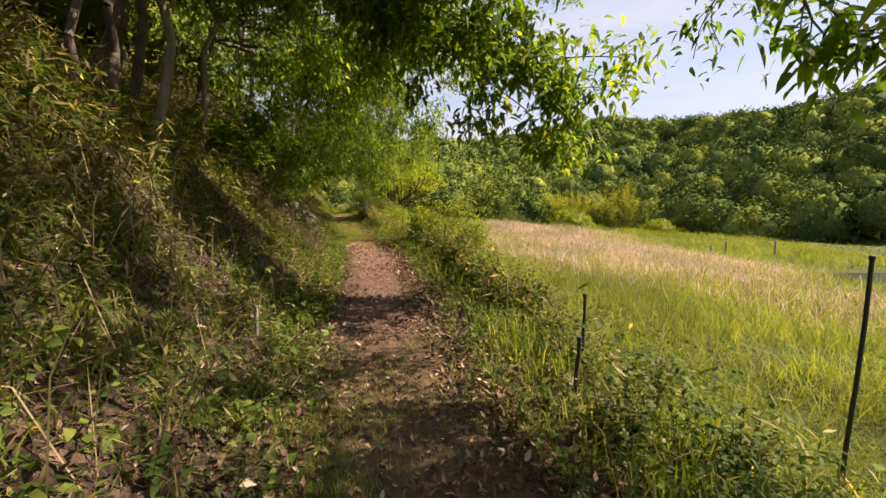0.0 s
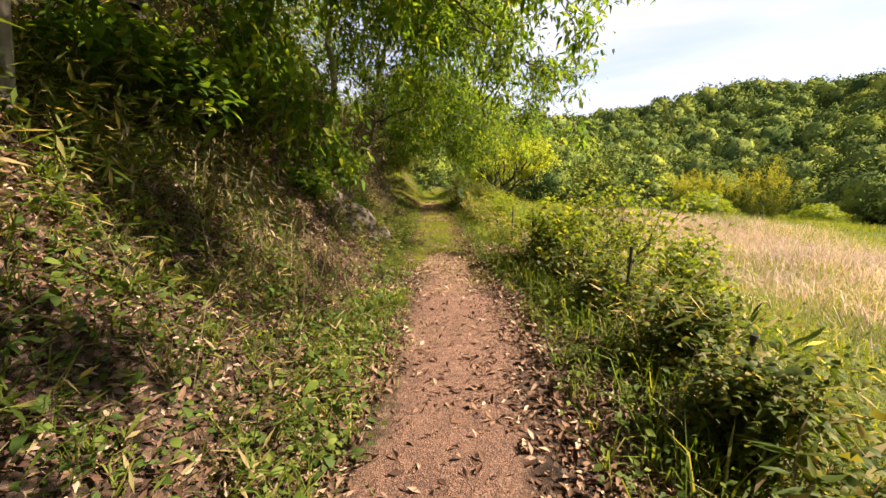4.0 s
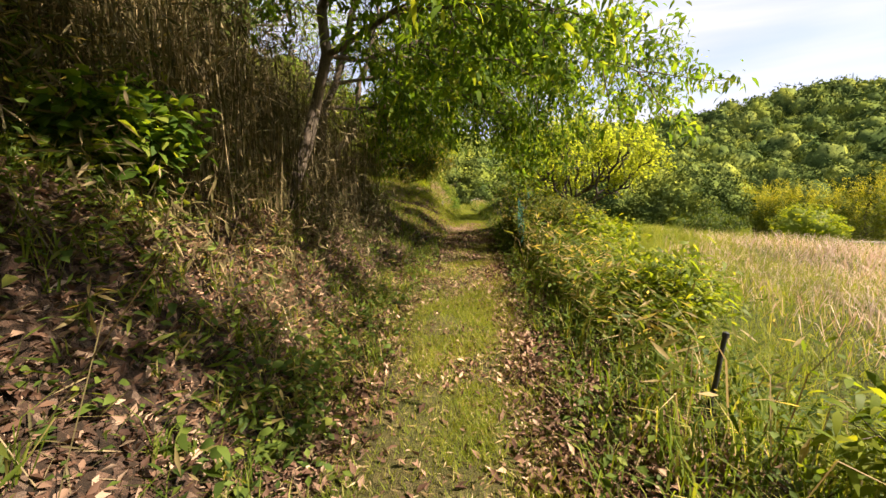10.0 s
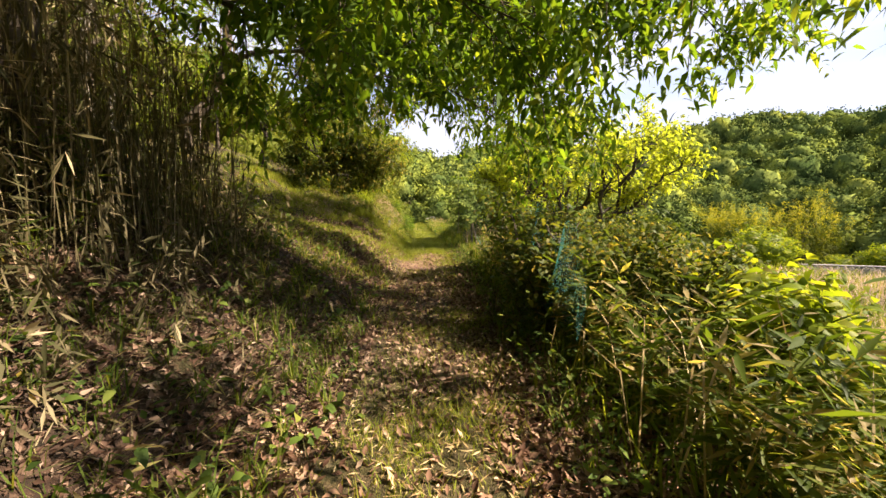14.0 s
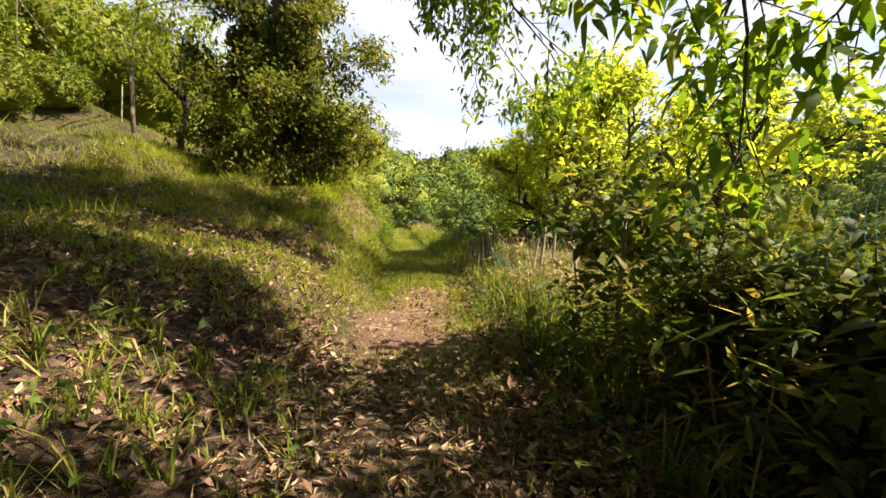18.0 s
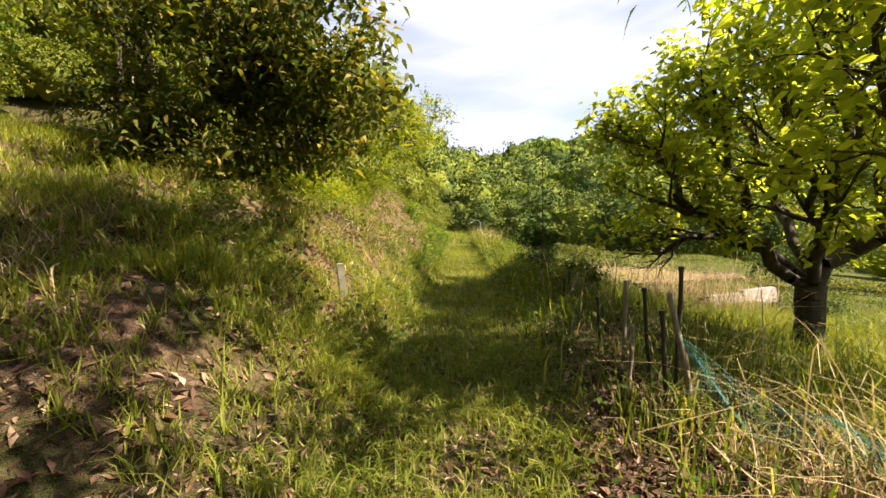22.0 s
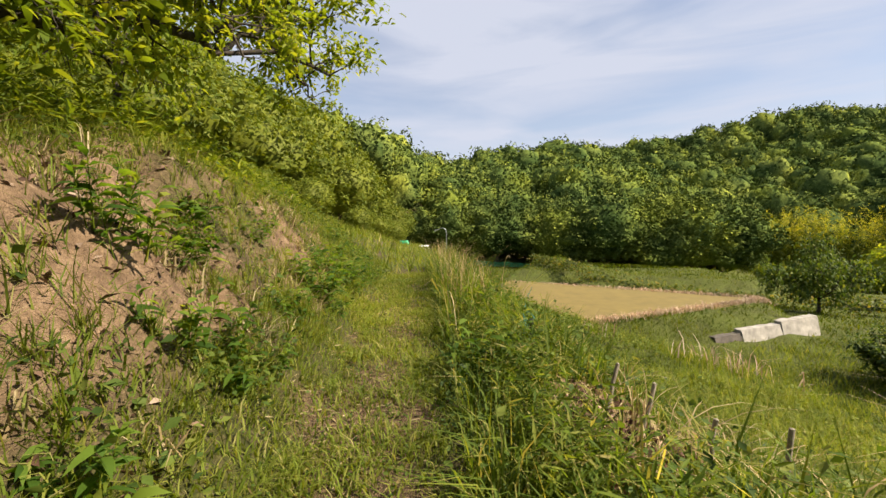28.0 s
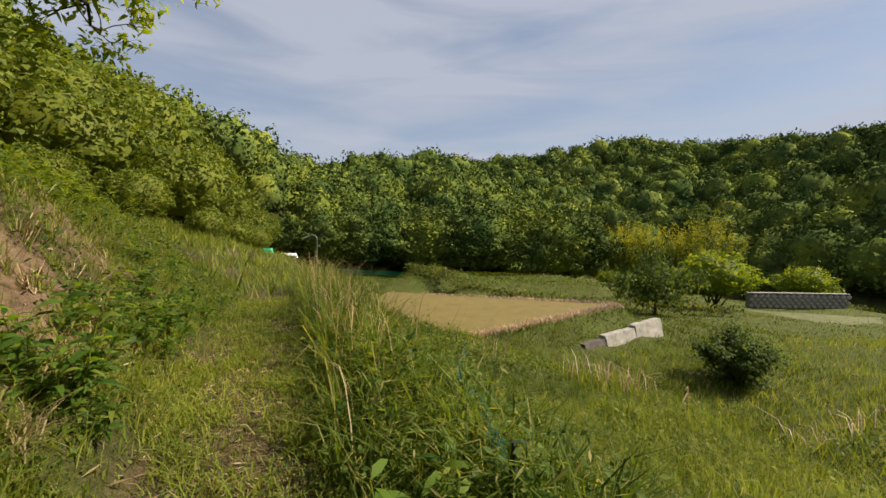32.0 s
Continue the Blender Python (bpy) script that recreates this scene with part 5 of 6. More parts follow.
stuff("feathery_weeds", [tufts_at(scatter(9000, 2.6, 9, 38.4, 48, lambda x, y, u: 0.3 + clumps(x, y, 1.4, 79), 80), 8, 0.42, 0.011, 0.5)], M_MEADOW, "fine feathery yellow-green weeds growing knee-high in the field", "undergrowth")
stuff("verge_grass", [sasa(scatter(3600, 0.9, 2.0, 37, 52, lambda x, y, u: 0.4 + clumps(x, y, 0.8, 85), 85, clear=True), 0.5, 12, 0.10, 0.13, (-35, 55)), blades_at(scatter(16000, 1.0, 2.4, -1.5, 33, lambda x, y, u: 0.3 + clumps(x, y, 0.7, 58), 91, clear=True), 0.34, 0.012, 0.5), blades_at(scatter(5000, 1.3, 3.6, 39, 44, lambda x, y, u: 0.25 + clumps(x, y, 0.5, 36), 35, clear=True), 0.62, 0.012, 0.5), blades_at(scatter(2600, 0.7, 1.6, 43, 52, lambda x, y, u: ramp01(y, 42.5, 46), 42), 0.75, 0.009, 0.6), blades_at(scatter(30000, 0.62, 3.0, 33, 52, lambda x, y, u: (0.35 + clumps(x, y, 0.6, 59)) * np.interp(y, (33, 36, 39), (0.12, 0.22, 1)), 92, clear=True), 0.4, 0.010, 0.55)],
      M_GRASS, "tall green grass along the valley side of the path", "grass")


def meadow_tall(x, y):
    return 0.34 + 0.25 * wobble(x, y, 3.0, 95)


_m = scatter(110000, 2.0, 9, -4, 46, lambda x, y, u: (0.35 + clumps(x, y, 1.0, 60)) * (1 - 0.6 * ramp01(y, 31.5, 33) * (1 - ramp01(y, 36.5, 38)) * (1 - ramp01(u, 3.5, 5.5))), 93)
_f = scatter(70000, 8, 42, -4, 60, None, 94, 1.3)
_g = scatter(60000, 2.5, 26, 42, 62, lambda x, y, u: 0.35 + clumps(x, y, 1.3, 60), 95, 1.3)
_w = np.concatenate([scatter(38000, 22, 95, -10, 114, None, 96), scatter(26000, 1, 34, 60, 112, None, 97)])
_w = _w[hill_depth(_w[:, 0], _w[:, 1]) < 0]


def off_terraces(p):
    """Leaves out what would stand on the bare terrace or in the water."""
    keep = np.ones(len(p), bool)
    ring = [(0.5, 64.5), (6.2, 75.2), (21.8, 66.6), (8.2, 60.4)]
    side = np.ones(len(p), bool)
    for (a, b), (c, d) in zip(ring, ring[1:] + ring[:1]):
        side &= (c - a) * (p[:, 1] - b) - (d - b) * (p[:, 0] - a) < 0
    keep &= ~side
    for cx, cy, rx, ry, turn, _, _ in (TERRACES[4],):
        c, sn = math.cos(radians(turn)), math.sin(radians(turn))
        a, b = (p[:, 0] - cx) * c + (p[:, 1] - cy) * sn, (p[:, 1] - cy) * c - (p[:, 0] - cx) * sn
        keep &= ~((np.abs(a) < rx) & (np.abs(b) < ry))
    return p[keep]


_f, _g, _w = off_terraces(_f), off_terraces(_g), off_terraces(_w)
stuff("meadow_grass", [blades_at(_m[::2], meadow_tall(_m[::2, 0], _m[::2, 1]), 0.0085, 0.9), spikes_at(_m[1::2], 0.28, 0.013, 1.0), spikes_at(_f, 0.42, 0.03, 0.9)],
      M_MEADOW, "sunlit meadow grass in the fallow fields of the valley", "grass")
stuff("field_grass", [tufts_at(_g[::4], 5, 0.24, 0.014, 0.9), spikes_at(_w, 0.22, 0.07, 1.0)], M_FIELD, "soft green grass covering the lower terraces", "grass")


def ripe_keep(x, y, u):
    d = np.hypot((x - 13.2 - 0.12 * (y - 22)) / 7.5, (y - 25) / 21)
    return np.clip(1.4 - 1.4 * d + 0.8 * (wobble(x, y, 3.5, 97) - 0.5), 0, 1) * (1 - ramp01(y, 30, 36))


_r = scatter(130000, 3, 24, 3, 50, ripe_keep, 98)
stuff("ripe_grass", [blades_at(_r, 0.5, 0.012, 0.9), blades_at(scatter(900, 6, 15, 47, 58, lambda x, y, u: clumps(x, y, 3, 99, 0.55, 0.75), 99), 0.8, 0.03, 0.6)],
      M_PINK, "pale pinkish stand of ripe grass heads in the field", "grass")


# ---- shrubs, weeds and saplings ----


def shrub(name, label, x, y, rad, tall, stems, seed, mat, leaf_len=0.08, leaf_wide=0.5, per=8, category="shrub", tilt=(-40, 40), group=""):
    r = np.random.default_rng(seed)
    z = on_ground(x, y)
    ob = thing(name, (x, y, z), label, category, group)
    rows, tips = [], []
    for k in range(stems):
        a = r.uniform(0, 6.28)
        way = (math.cos(a) * rad * r.uniform(0.2, 1), math.sin(a) * rad * r.uniform(0.2, 1), tall)
        g, t = grow((0, 0, -0.05), way, math.hypot(tall, rad) * r.uniform(0.36, 0.56), 0.010 + 0.004 * tall, (2 if stems < 9 else 1) if tall > 0.55 else 1, r, 3, 0.28, 0.04, 0.5, 4, 0.7)
        rows += g
        tips += t
    part("stem", mesh_of("stem", *tubes(rows, 3), M_BARK, True), ob)
    part("foliage", mesh_of("foliage", *leaves_at(np.repeat(np.asarray(tips)[:, :3], per, 0) + r.normal(0, 0.06 + leaf_len * 0.5, (len(tips) * per, 3)), leaf_len, leaf_wide, tilt, 0.25), mat), ob)
    return ob


for k, (x, y, rad, tall, stems, mat, leaf, word) in enumerate((
    (1.65, 24.7, 0.6, 1.65, 9, M_DARKLEAF, 0.09, "tall vine-covered shrub crowding the path"),
    (2.9, 22.9, 0.8, 1.2, 7, M_ORCHARD, 0.11, "sunlit vine-covered shrub with bright yellow-green leaves"),
    (3.1, 23.9, 0.8, 1.5, 7, M_ORCHARD, 0.11, "sunlit vine-covered shrub with bright yellow-green leaves"),
    (2.75, 12.7, 0.8, 1.7, 6, M_ORCHARD, 0.085, "sunlit thorny shrub leaning over the fence line"),
    (3.3, 12.0, 0.9, 1.8, 6, M_ORCHARD, 0.085, "sunlit thorny shrub leaning over the fence line"),
    (3.3, 10.6, 0.8, 1.3, 5, M_ORCHARD, 0.075, "bright green shrub among fence posts"),
    (2.35, 4.30, 0.40, 0.5, 7, M_DARKLEAF, 0.06, "small dark-leaved shrub at the path's edge"),
    (2.50, 5.40, 0.45, 0.60, 8, M_DARKLEAF, 0.06, "twiggy dark shrub at the path's edge"),
    (2.45, 6.10, 0.45, 0.60, 8, M_DARKLEAF, 0.06, "twiggy dark shrub at the path's edge"),
    (2.35, 6.90, 0.50, 0.65, 8, M_DARKLEAF, 0.06, "twiggy dark shrub at the path's edge"),
    (2.40, 7.90, 0.50, 0.65, 8, M_DARKLEAF, 0.06, "twiggy dark shrub at the path's edge"),
    (2.40, 9.00, 0.50, 0.70, 8, M_DARKLEAF, 0.06, "twiggy dark shrub at the path's edge"),
    (2.35, 10.30, 0.50, 0.70, 8, M_DARKLEAF, 0.06, "twiggy dark shrub at the path's edge"),
    (2.2, 3.60, 0.35, 0.4, 6, M_DARKLEAF, 0.06, "small dark-leaved shrub at the path's edge"),
    (1.80, 2.30, 0.40, 0.42, 8, M_DARKLEAF, 0.05, "small dark-leaved shrub at the path's edge"),
    (2.25, 1.80, 0.45, 0.48, 8, M_HERB, 0.06, "low leafy shrub among meadow grass"),
    (1.65, 1.30, 0.35, 0.38, 8, M_HERB, 0.06, "low leafy shrub among meadow grass"),
    (2.60, 3.10, 0.40, 0.50, 8, M_DARKLEAF, 0.06, "small dark-leaved shrub at the path's edge"),
    (2.90, 26.20, 0.80, 1.70, 8, M_DARKLEAF, 0.06, "dense shaded shrub beside the narrow path"),
    (3.20, 25.20, 0.80, 1.70, 8, M_DARKLEAF, 0.06, "dense shaded shrub beside the narrow path"),
    (3.00, 27.20, 0.80, 1.50, 8, M_DARKLEAF, 0.06, "dense shaded shrub beside the narrow path"),
    (2.40, 24.20, 0.60, 1.50, 8, M_DARKLEAF, 0.06, "dense shaded shrub beside the narrow path"),
    (2.30, 11.50, 0.5, 0.80, 9, M_DARKLEAF, 0.06, "dark tangled shrub under brighter branches"),
    (2.75, 11.90, 0.5, 0.90, 9, M_DARKLEAF, 0.06, "dark tangled shrub under brighter branches"),
    (2.35, 12.40, 0.5, 0.85, 9, M_DARKLEAF, 0.06, "dark tangled shrub under brighter branches"),
    (2.60, 13.20, 0.5, 0.80, 9, M_DARKLEAF, 0.06, "dark tangled shrub under brighter branches"),
    (3.00, 11.20, 0.5, 0.80, 9, M_DARKLEAF, 0.06, "dark tangled shrub under brighter branches"),
    (2.9, 16.6, 0.8, 0.95, 7, M_ORCHARD, 0.10, "low leafy shrub with bright green leaves"),
    (2.6, 19.6, 0.9, 0.95, 7, M_ORCHARD, 0.11, "low leafy shrub with bright green leaves"),
    (3.3, 21.4, 0.9, 0.9, 7, M_ORCHARD, 0.10, "trailing vine with yellow-green leaves over the grass"),
    (2.2, 25.4, 0.7, 1.5, 9, M_DARKLEAF, 0.09, "dense shaded shrub beside the narrow path"),
    (2.2, 26.6, 0.7, 1.45, 9, M_DARKLEAF, 0.10, "dense shaded shrub beside the narrow path"),
    (2.6, 27.9, 0.7, 1.25, 9, M_DARKLEAF, 0.11, "dense shaded shrub beside the narrow path"),
    (1.9, 26.0, 0.5, 1.4, 9, M_DARKLEAF, 0.07, "dense shaded shrub beside the narrow path"),
    (1.95, 27.3, 0.5, 1.3, 9, M_DARKLEAF, 0.07, "dense shaded shrub beside the narrow path"),
    (2.0, 24.9, 0.5, 1.4, 9, M_DARKLEAF, 0.07, "dense shaded shrub beside the narrow path"),
    (2.25, 28.6, 0.4, 1.7, 3, M_DARKLEAF, 0.13, "evergreen shrub with large glossy dark leaves"),
    (2.2, 37.9, 0.45, 0.65, 8, M_HERB, 0.07, "dark bushy shrub beside the fence poles"),
    (1.5, 38.5, 0.4, 0.75, 8, M_HERB, 0.06, "dark bushy shrub beside the fence poles"),
    (18.7, 55.0, 2.4, 2.3, 34, M_HERB, 0.16, "round green bush standing in the grass"),
    (-0.95, 14.4, 0.2, 0.22, 4, M_LEAF, 0.08, "leafy green weed on the rocky bank"),
    (-1.5, 13.0, 0.5, 0.5, 7, M_LEAF, 0.10, "leafy green weed on the rocky bank"),
    (-1.4, 14.6, 0.5, 0.6, 7, M_LEAF, 0.10, "leafy green weed on the rocky bank"),
    (-2.6, 12.6, 0.8, 0.9, 8, M_LEAF, 0.14, "shrub with large green leaves on the bank"),
    (-2.4, 10.4, 0.9, 1.3, 8, M_LEAF, 0.15, "shrub with large green leaves on the bank"),
    (-1.9, 17.9, 0.6, 0.8, 7, M_LEAF, 0.12, "shrub with large green leaves on the bank"),
)):
    shrub("shrub", word, x, y, rad, tall, stems, 500 + k, mat, leaf, 0.3 if word.startswith("low leafy") else 0.5, per=18 if word.startswith("dense") else 14 if word.startswith("round") else 6, group="shrubs along the path")


def lance_weed(x, y, seed):
    """A few upright stems with long pointed leaves all the way up."""
    r = np.random.default_rng(seed)
    ob = thing("weed", (x, y, on_ground(x, y)), "upright green weed with long pointed leaves beside the path", "weed", "weeds along the path")
    rows, pts, heads = [], [], []
    for _ in range(5):
        a, tall = r.uniform(0, 6.28), r.uniform(0.3, 0.55)
        foot = np.array([0.13 * math.cos(a), 0.13 * math.sin(a), -0.03])
        top = foot + (0.14 * math.cos(a), 0.14 * math.sin(a), tall)
        rows.append((*foot, *top, 0.005, 0.003))
        for i in range(16):
            k = 0.2 + 0.8 * i / 15
            pts.append(foot + (top - foot) * k)
            heads.append(i * 2.4 + r.uniform(-0.3, 0.3))
    part("stem", mesh_of("stem", *tubes(rows, 4), M_ORCHARD, True), ob)
    part("foliage", mesh_of("foliage", *leaves_at(np.array(pts), 0.17, 0.26, (5, 55), 0.45, 0.35, np.array(heads)), M_LEAF), ob)
    return ob


_weeds = [lance_weed(-0.8, 38.2, 701), lance_weed(-0.95, 43.4, 702), lance_weed(-0.95, 45.1, 703)]
_r2 = np.random.default_rng(704)
for k in range(44):
    y = _r2.uniform(37.4, 48.5)
    x = path_x(y) - 0.66 - 0.9 * _r2.uniform(0, 1) ** 1.6
    m = pose(x, y, on_ground(x, y), 0, 0, _r2.uniform(0, 360)) @ Matrix.Scale(_r2.uniform(0.45, 0.8), 4)
    copy_thing(_weeds[k % 3], m).matrix_basis = m
for k in range(12):
    y = _r2.uniform(41.4, 44.6)
    x = path_x(y) + _r2.uniform(0.85, 1.5)
    m = pose(x, y, on_ground(x, y), 0, 0, _r2.uniform(0, 360)) @ Matrix.Scale(_r2.uniform(0.7, 1.0), 4)
    copy_thing(_weeds[k % 3], m).matrix_basis = m


def compound_sapling(x, y, tall, seed):
    """A thin stem with long leaves of many paired leaflets."""
    r = np.random.default_rng(seed)
    z = on_ground(x, y)
    ob = thing("sumac_sapling", (x, y, z), "thin sapling with long feathery compound leaves at its top", "sapling")
    rows, pts, heads = [(0, 0, -0.1, 0.02, 0.0, tall * 0.4, 0.014, 0.011), (0.02, 0, tall * 0.4, 0.0, 0.03, tall, 0.011, 0.007)], [], []
    starts = [(0.0, 0.03, tall)] * 9
    for e in ((-0.45, 0.05, tall * 0.69), (0.32, 0.05, tall * 0.77), (0.12, -0.1, tall * 0.5), (-0.1, 0.12, tall * 0.56)):
        rows.append((0.01, 0.01, e[2] - 0.4 * abs(e[0]) - 0.15, *e, 0.009, 0.005))
        starts += [e] * (6 if abs(e[0]) > 0.2 else 3)
    for k, s in enumerate(starts):
        a = k * 2.4 + r.uniform(-0.3, 0.3)
        length = r.uniform(0.30, 0.42)
        rise = r.uniform(0.1, 0.75)
        p = np.array(s, float)
        for i in range(9):
            q = p + np.array([math.cos(a), math.sin(a), rise + 0.25 - 0.2 * i]) * length / 9
            rows.append((*p, *q, 0.004, 0.003))
            for side in (-1, 1):
                pts.append(q)
                heads.append(a + side * 1.25)
            p = q
    part("stem", mesh_of("stem", *tubes(rows, 5), M_BARK, True), ob)
    part("leaves", mesh_of("leaves", *leaves_at(np.array(pts), 0.115, 0.32, (-40, -5), 0.2, 0.2, np.array(heads)), M_LEAF), ob)


compound_sapling(1.42, 37.3, 2.45, 61)

# ---- orchard trees, bamboo and fields beyond ----
limb_tree("plum_tree", "low spreading fruit tree among the terraces", (29.5, 71.5), (29.6, 71.6, on_ground(29.5, 71.5) + 1.4), 0.16,
          [(0.8, (26.2, 70.8, -3.0), 0.09, 0.5), (0.9, (28.2, 69.6, -2.2), 0.09, 0.3), (0.9, (32.4, 70.6, -2.6), 0.09, 0.4), (0.9, (31.2, 73.4, -2.0), 0.09, 0.3), (1.0, (29.2, 71.8, -1.2), 0.08, 0.1), (0.8, (27.2, 73.0, -2.6), 0.08, 0.3)],
          461, M_HERB, M_BLACKBARK, leaf_len=0.24, leaf_wide=0.5, per=6, spread=0.3, crown=1.2, crown_n=4, twig=0.9, crown_levels=1, category="fruit tree")
FRUIT = tree_template("fruit_tree", 340, 1.0, 0.55, 14, 240, 0.05, M_ORCHARD, M_BLACKBARK, "rounded bright green fruit tree beyond the terraces", "fruit trees in the valley", 0.7)
place_trees([FRUIT], [(49, 82, 4.4), (50, 84, 3.2), (76, 90, 4.6), (19.5, 108, 2.0), (76, 113, 3.4), (84, 106, 3.2), (58, 114, 2.6), (90, 98, 3.5)], 8)


def bamboo_grove():
    """Feathery plumes that bow at the tip: old leaves yellow, the lower growth green."""
    r = np.random.default_rng(77)
    tops, low = [], []
    for _ in range(210):
        k = r.uniform(0.08, 0.66)
        x, y = 62 + 42 * k + r.normal(0, 1.2), 131 - 26 * k + r.normal(0, 2.5)
        z = on_ground(x, y)
        tall = 1.6 - z + r.uniform(-3.2, 2.4) + (3.5 if abs(x - 86) < 0.9 else 0)
        bow = r.normal(0, 0.9, 2)
        n = 120
        t = r.uniform(0.12, 1, n)
        w = 0.75 * np.sqrt(np.clip(1.02 - t, 0, 1)) * np.clip(0.5 + t, 0, 1) + 0.04
        p = np.stack([x + r.normal(0, 0.6, n) * w + bow[0] * t ** 3, y + r.normal(0, 0.6, n) * w + bow[1] * t ** 3, z + tall * t], -1)
        high = t > r.uniform(0.5, 0.85)
        tops.append(chips_at(p[high], 0.62, 0.2, (-35, 65)))
        low.append(chips_at(p[~high], 0.75, 0.24, (-60, 50)))
    stuff("bamboo_grove", tops, M_BAMBOO, "yellow-tinged feathery tops of a bamboo grove before the wooded hill", "bamboo")
    stuff("bamboo_foliage", low, M_SLOPE, "green lower foliage of the bamboo grove", "bamboo")


bamboo_grove()


def terrace_hedge(line, wide, tall, seed):
    """A low dark hedge along a line on the ground."""
    r = np.random.default_rng(seed)
    pts = []
    for (a, b), (c, d) in zip(line, line[1:]):
        n = int(90 * math.dist((a, b), (c, d)))
        t = r.uniform(0, 1, n)
        x, y = a + (c - a) * t + r.normal(0, wide / 2, n), b + (d - b) * t + r.normal(0, wide / 2, n)
        pts.append(np.stack([x, y, height(x, y) + tall * r.uniform(0, 1, n) ** 0.7], -1))
    return leaves_at(np.concatenate(pts), 0.32, 0.5, (-50, 60), 0.2)


stuff("terrace_hedge", [terrace_hedge([(12, 95), (15.5, 84), (28, 76.5), (40, 72)], 1.0, 1.2, 3), terrace_hedge([(20, 100), (34, 92), (52, 88)], 1.4, 1.0, 4), terrace_hedge([(70, 88), (95, 84)], 2.0, 1.4, 5)], M_DARKLEAF, "low dark hedge growing along the terrace banks", "hedge")
M_TILTH = plain_material("dry paddy soil", (0.135, 0.098, 0.02), 0.9, 0.16, 1.2, bump=0.2)
M_STUBBLE = plain_material("dry grass stubble", (0.095, 0.10, 0.03), 0.9, 0.3, 0.9, bump=0.3)
M_CONCRETE = plain_material("weathered concrete", (0.27, 0.25, 0.22), 0.85, 0.35, 2.2)
M_STONE = plain_material("grey wall stone", (0.15, 0.14, 0.135), 0.85, 0.35, 3.0)
M_WATER = Nodes("paddy water")
M_WATER = M_WATER.done(M_WATER.surface((0.06, 0.07, 0.06), 0.06, M_WATER.bump(M_WATER.noise(3.0, 2), 0.05, 0.02)))


def slab(name, corners, z, thick, material, label, category):
    """A flat field of uneven outline."""
    pts = []
    r = np.random.default_rng(len(name))
    for k, (a, b) in enumerate(corners):
        c, d = corners[(k + 1) % len(corners)]
        for i in range(10):
            t = i / 10
            pts.append((a + (c - a) * t + r.normal(0, 0.12), b + (d - b) * t + r.normal(0, 0.12)))
    bm = bmesh.new()
    top = bm.faces.new([bm.verts.new((x, y, z)) for x, y in pts])
    ext = bmesh.ops.extrude_face_region(bm, geom=[top])
    for v in ext["geom"]:
        if isinstance(v, bmesh.types.BMVert):
            v.co.z -= thick
    bmesh.ops.recalc_face_normals(bm, faces=bm.faces)
    me = bpy.data.meshes.new(name)
    bm.to_mesh(me)
    bm.free()
    me.materials.append(material)
    return tagged(new(name, me), label, category, kind="structure")


slab("field", [(0.5, 64.5), (6.2, 75.2), (21.8, 66.6), (8.2, 60.4)], -3.88, 0.3, M_TILTH, "bare tan paddy field cut into the terrace", "field")
slab("field", [(43, 75.4), (52.4, 82.6), (65.6, 74.4), (56, 69)], -8.42, 0.3, M_STUBBLE, "olive-tan paddy of dry grass below the stone wall", "field")
slab("water", [(21, 12.5), (28, 10.5), (31, 16), (23.4, 17.4)], -2.52, 0.2, M_WATER, "shallow water standing in a paddy", "water")
_e = [(6.2 + (21.8 - 6.2) * t, 75.2 + (66.6 - 75.2) * t) for t in np.linspace(0, 1, 40)] + [(8.2 + (21.8 - 8.2) * t, 60.4 + (66.6 - 60.4) * t) for t in np.linspace(0, 1, 40)]
_e = np.repeat(np.array(_e), 40, 0) + rng.normal(0, 0.22, (3200, 2))
stuff("field_fringe", [blades_at(np.concatenate([_e, height(_e[:, 0], _e[:, 1])[:, None]], 1), 0.3, 0.03, 0.5)], M_PINK, "tan grass fringe along the edges of the paddy", "grass")

# ---- fences, walls and small things ----
M_POLE = plain_material("black coated pole", (0.018, 0.018, 0.018), 0.45, 0.3, 30)
M_WOODPOST = bark_material("weathered wood", (0.14, 0.11, 0.085), (0.36, 0.31, 0.25), 20)
M_NET = plain_material("teal netting", (0.03, 0.17, 0.15), 0.6, 0.2)
M_WHITE = plain_material("white sheet", (0.75, 0.75, 0.74), 0.5, 0.1, 6)
M_GREENSHEET = plain_material("green sheet", (0.03, 0.30, 0.13), 0.5, 0.2, 6)
M_STEEL = plain_material("grey steel", (0.35, 0.36, 0.36), 0.45, 0.1, 20, 0.8)


def round_pole(x, y, top, radius, lean, material, name, label, group, cap=None):
    """A slim pole: a shaft of several slightly crooked lengths with a rounded cap."""
    x, y = x - lean[0], y - lean[1]
    z0 = on_ground(x, y)
    r = np.random.default_rng(int(abs(x * 1000) + abs(y * 77)))
    ob = thing(name, (x, y, z0), label, "post", group)
    tall = top - z0
    end = np.array([lean[0], lean[1], tall])
    pts = [np.array([0, 0, -0.25])] + [end * k + np.r_[r.normal(0, radius * 0.25, 2), 0] for k in (0.25, 0.5, 0.75)] + [end]
    rows = [(*pts[i], *pts[i + 1], radius * (1.05 - 0.03 * i), radius * (1.02 - 0.03 * i)) for i in range(4)]
    shaft = part("shaft", mesh_of("shaft", *tubes(rows, 8), material, True), ob)
    d = end / np.linalg.norm(end)
    cr = radius * (1.25 if cap else 0.93)
    v, f = tubes([(*(end - d * 0.03), *end, cr, cr), (*end, *(end + d * radius * 0.5), cr, cr * 0.05)], 8)
    part("cap", mesh_of("cap", v, f, cap or material, True), shaft)
    return ob


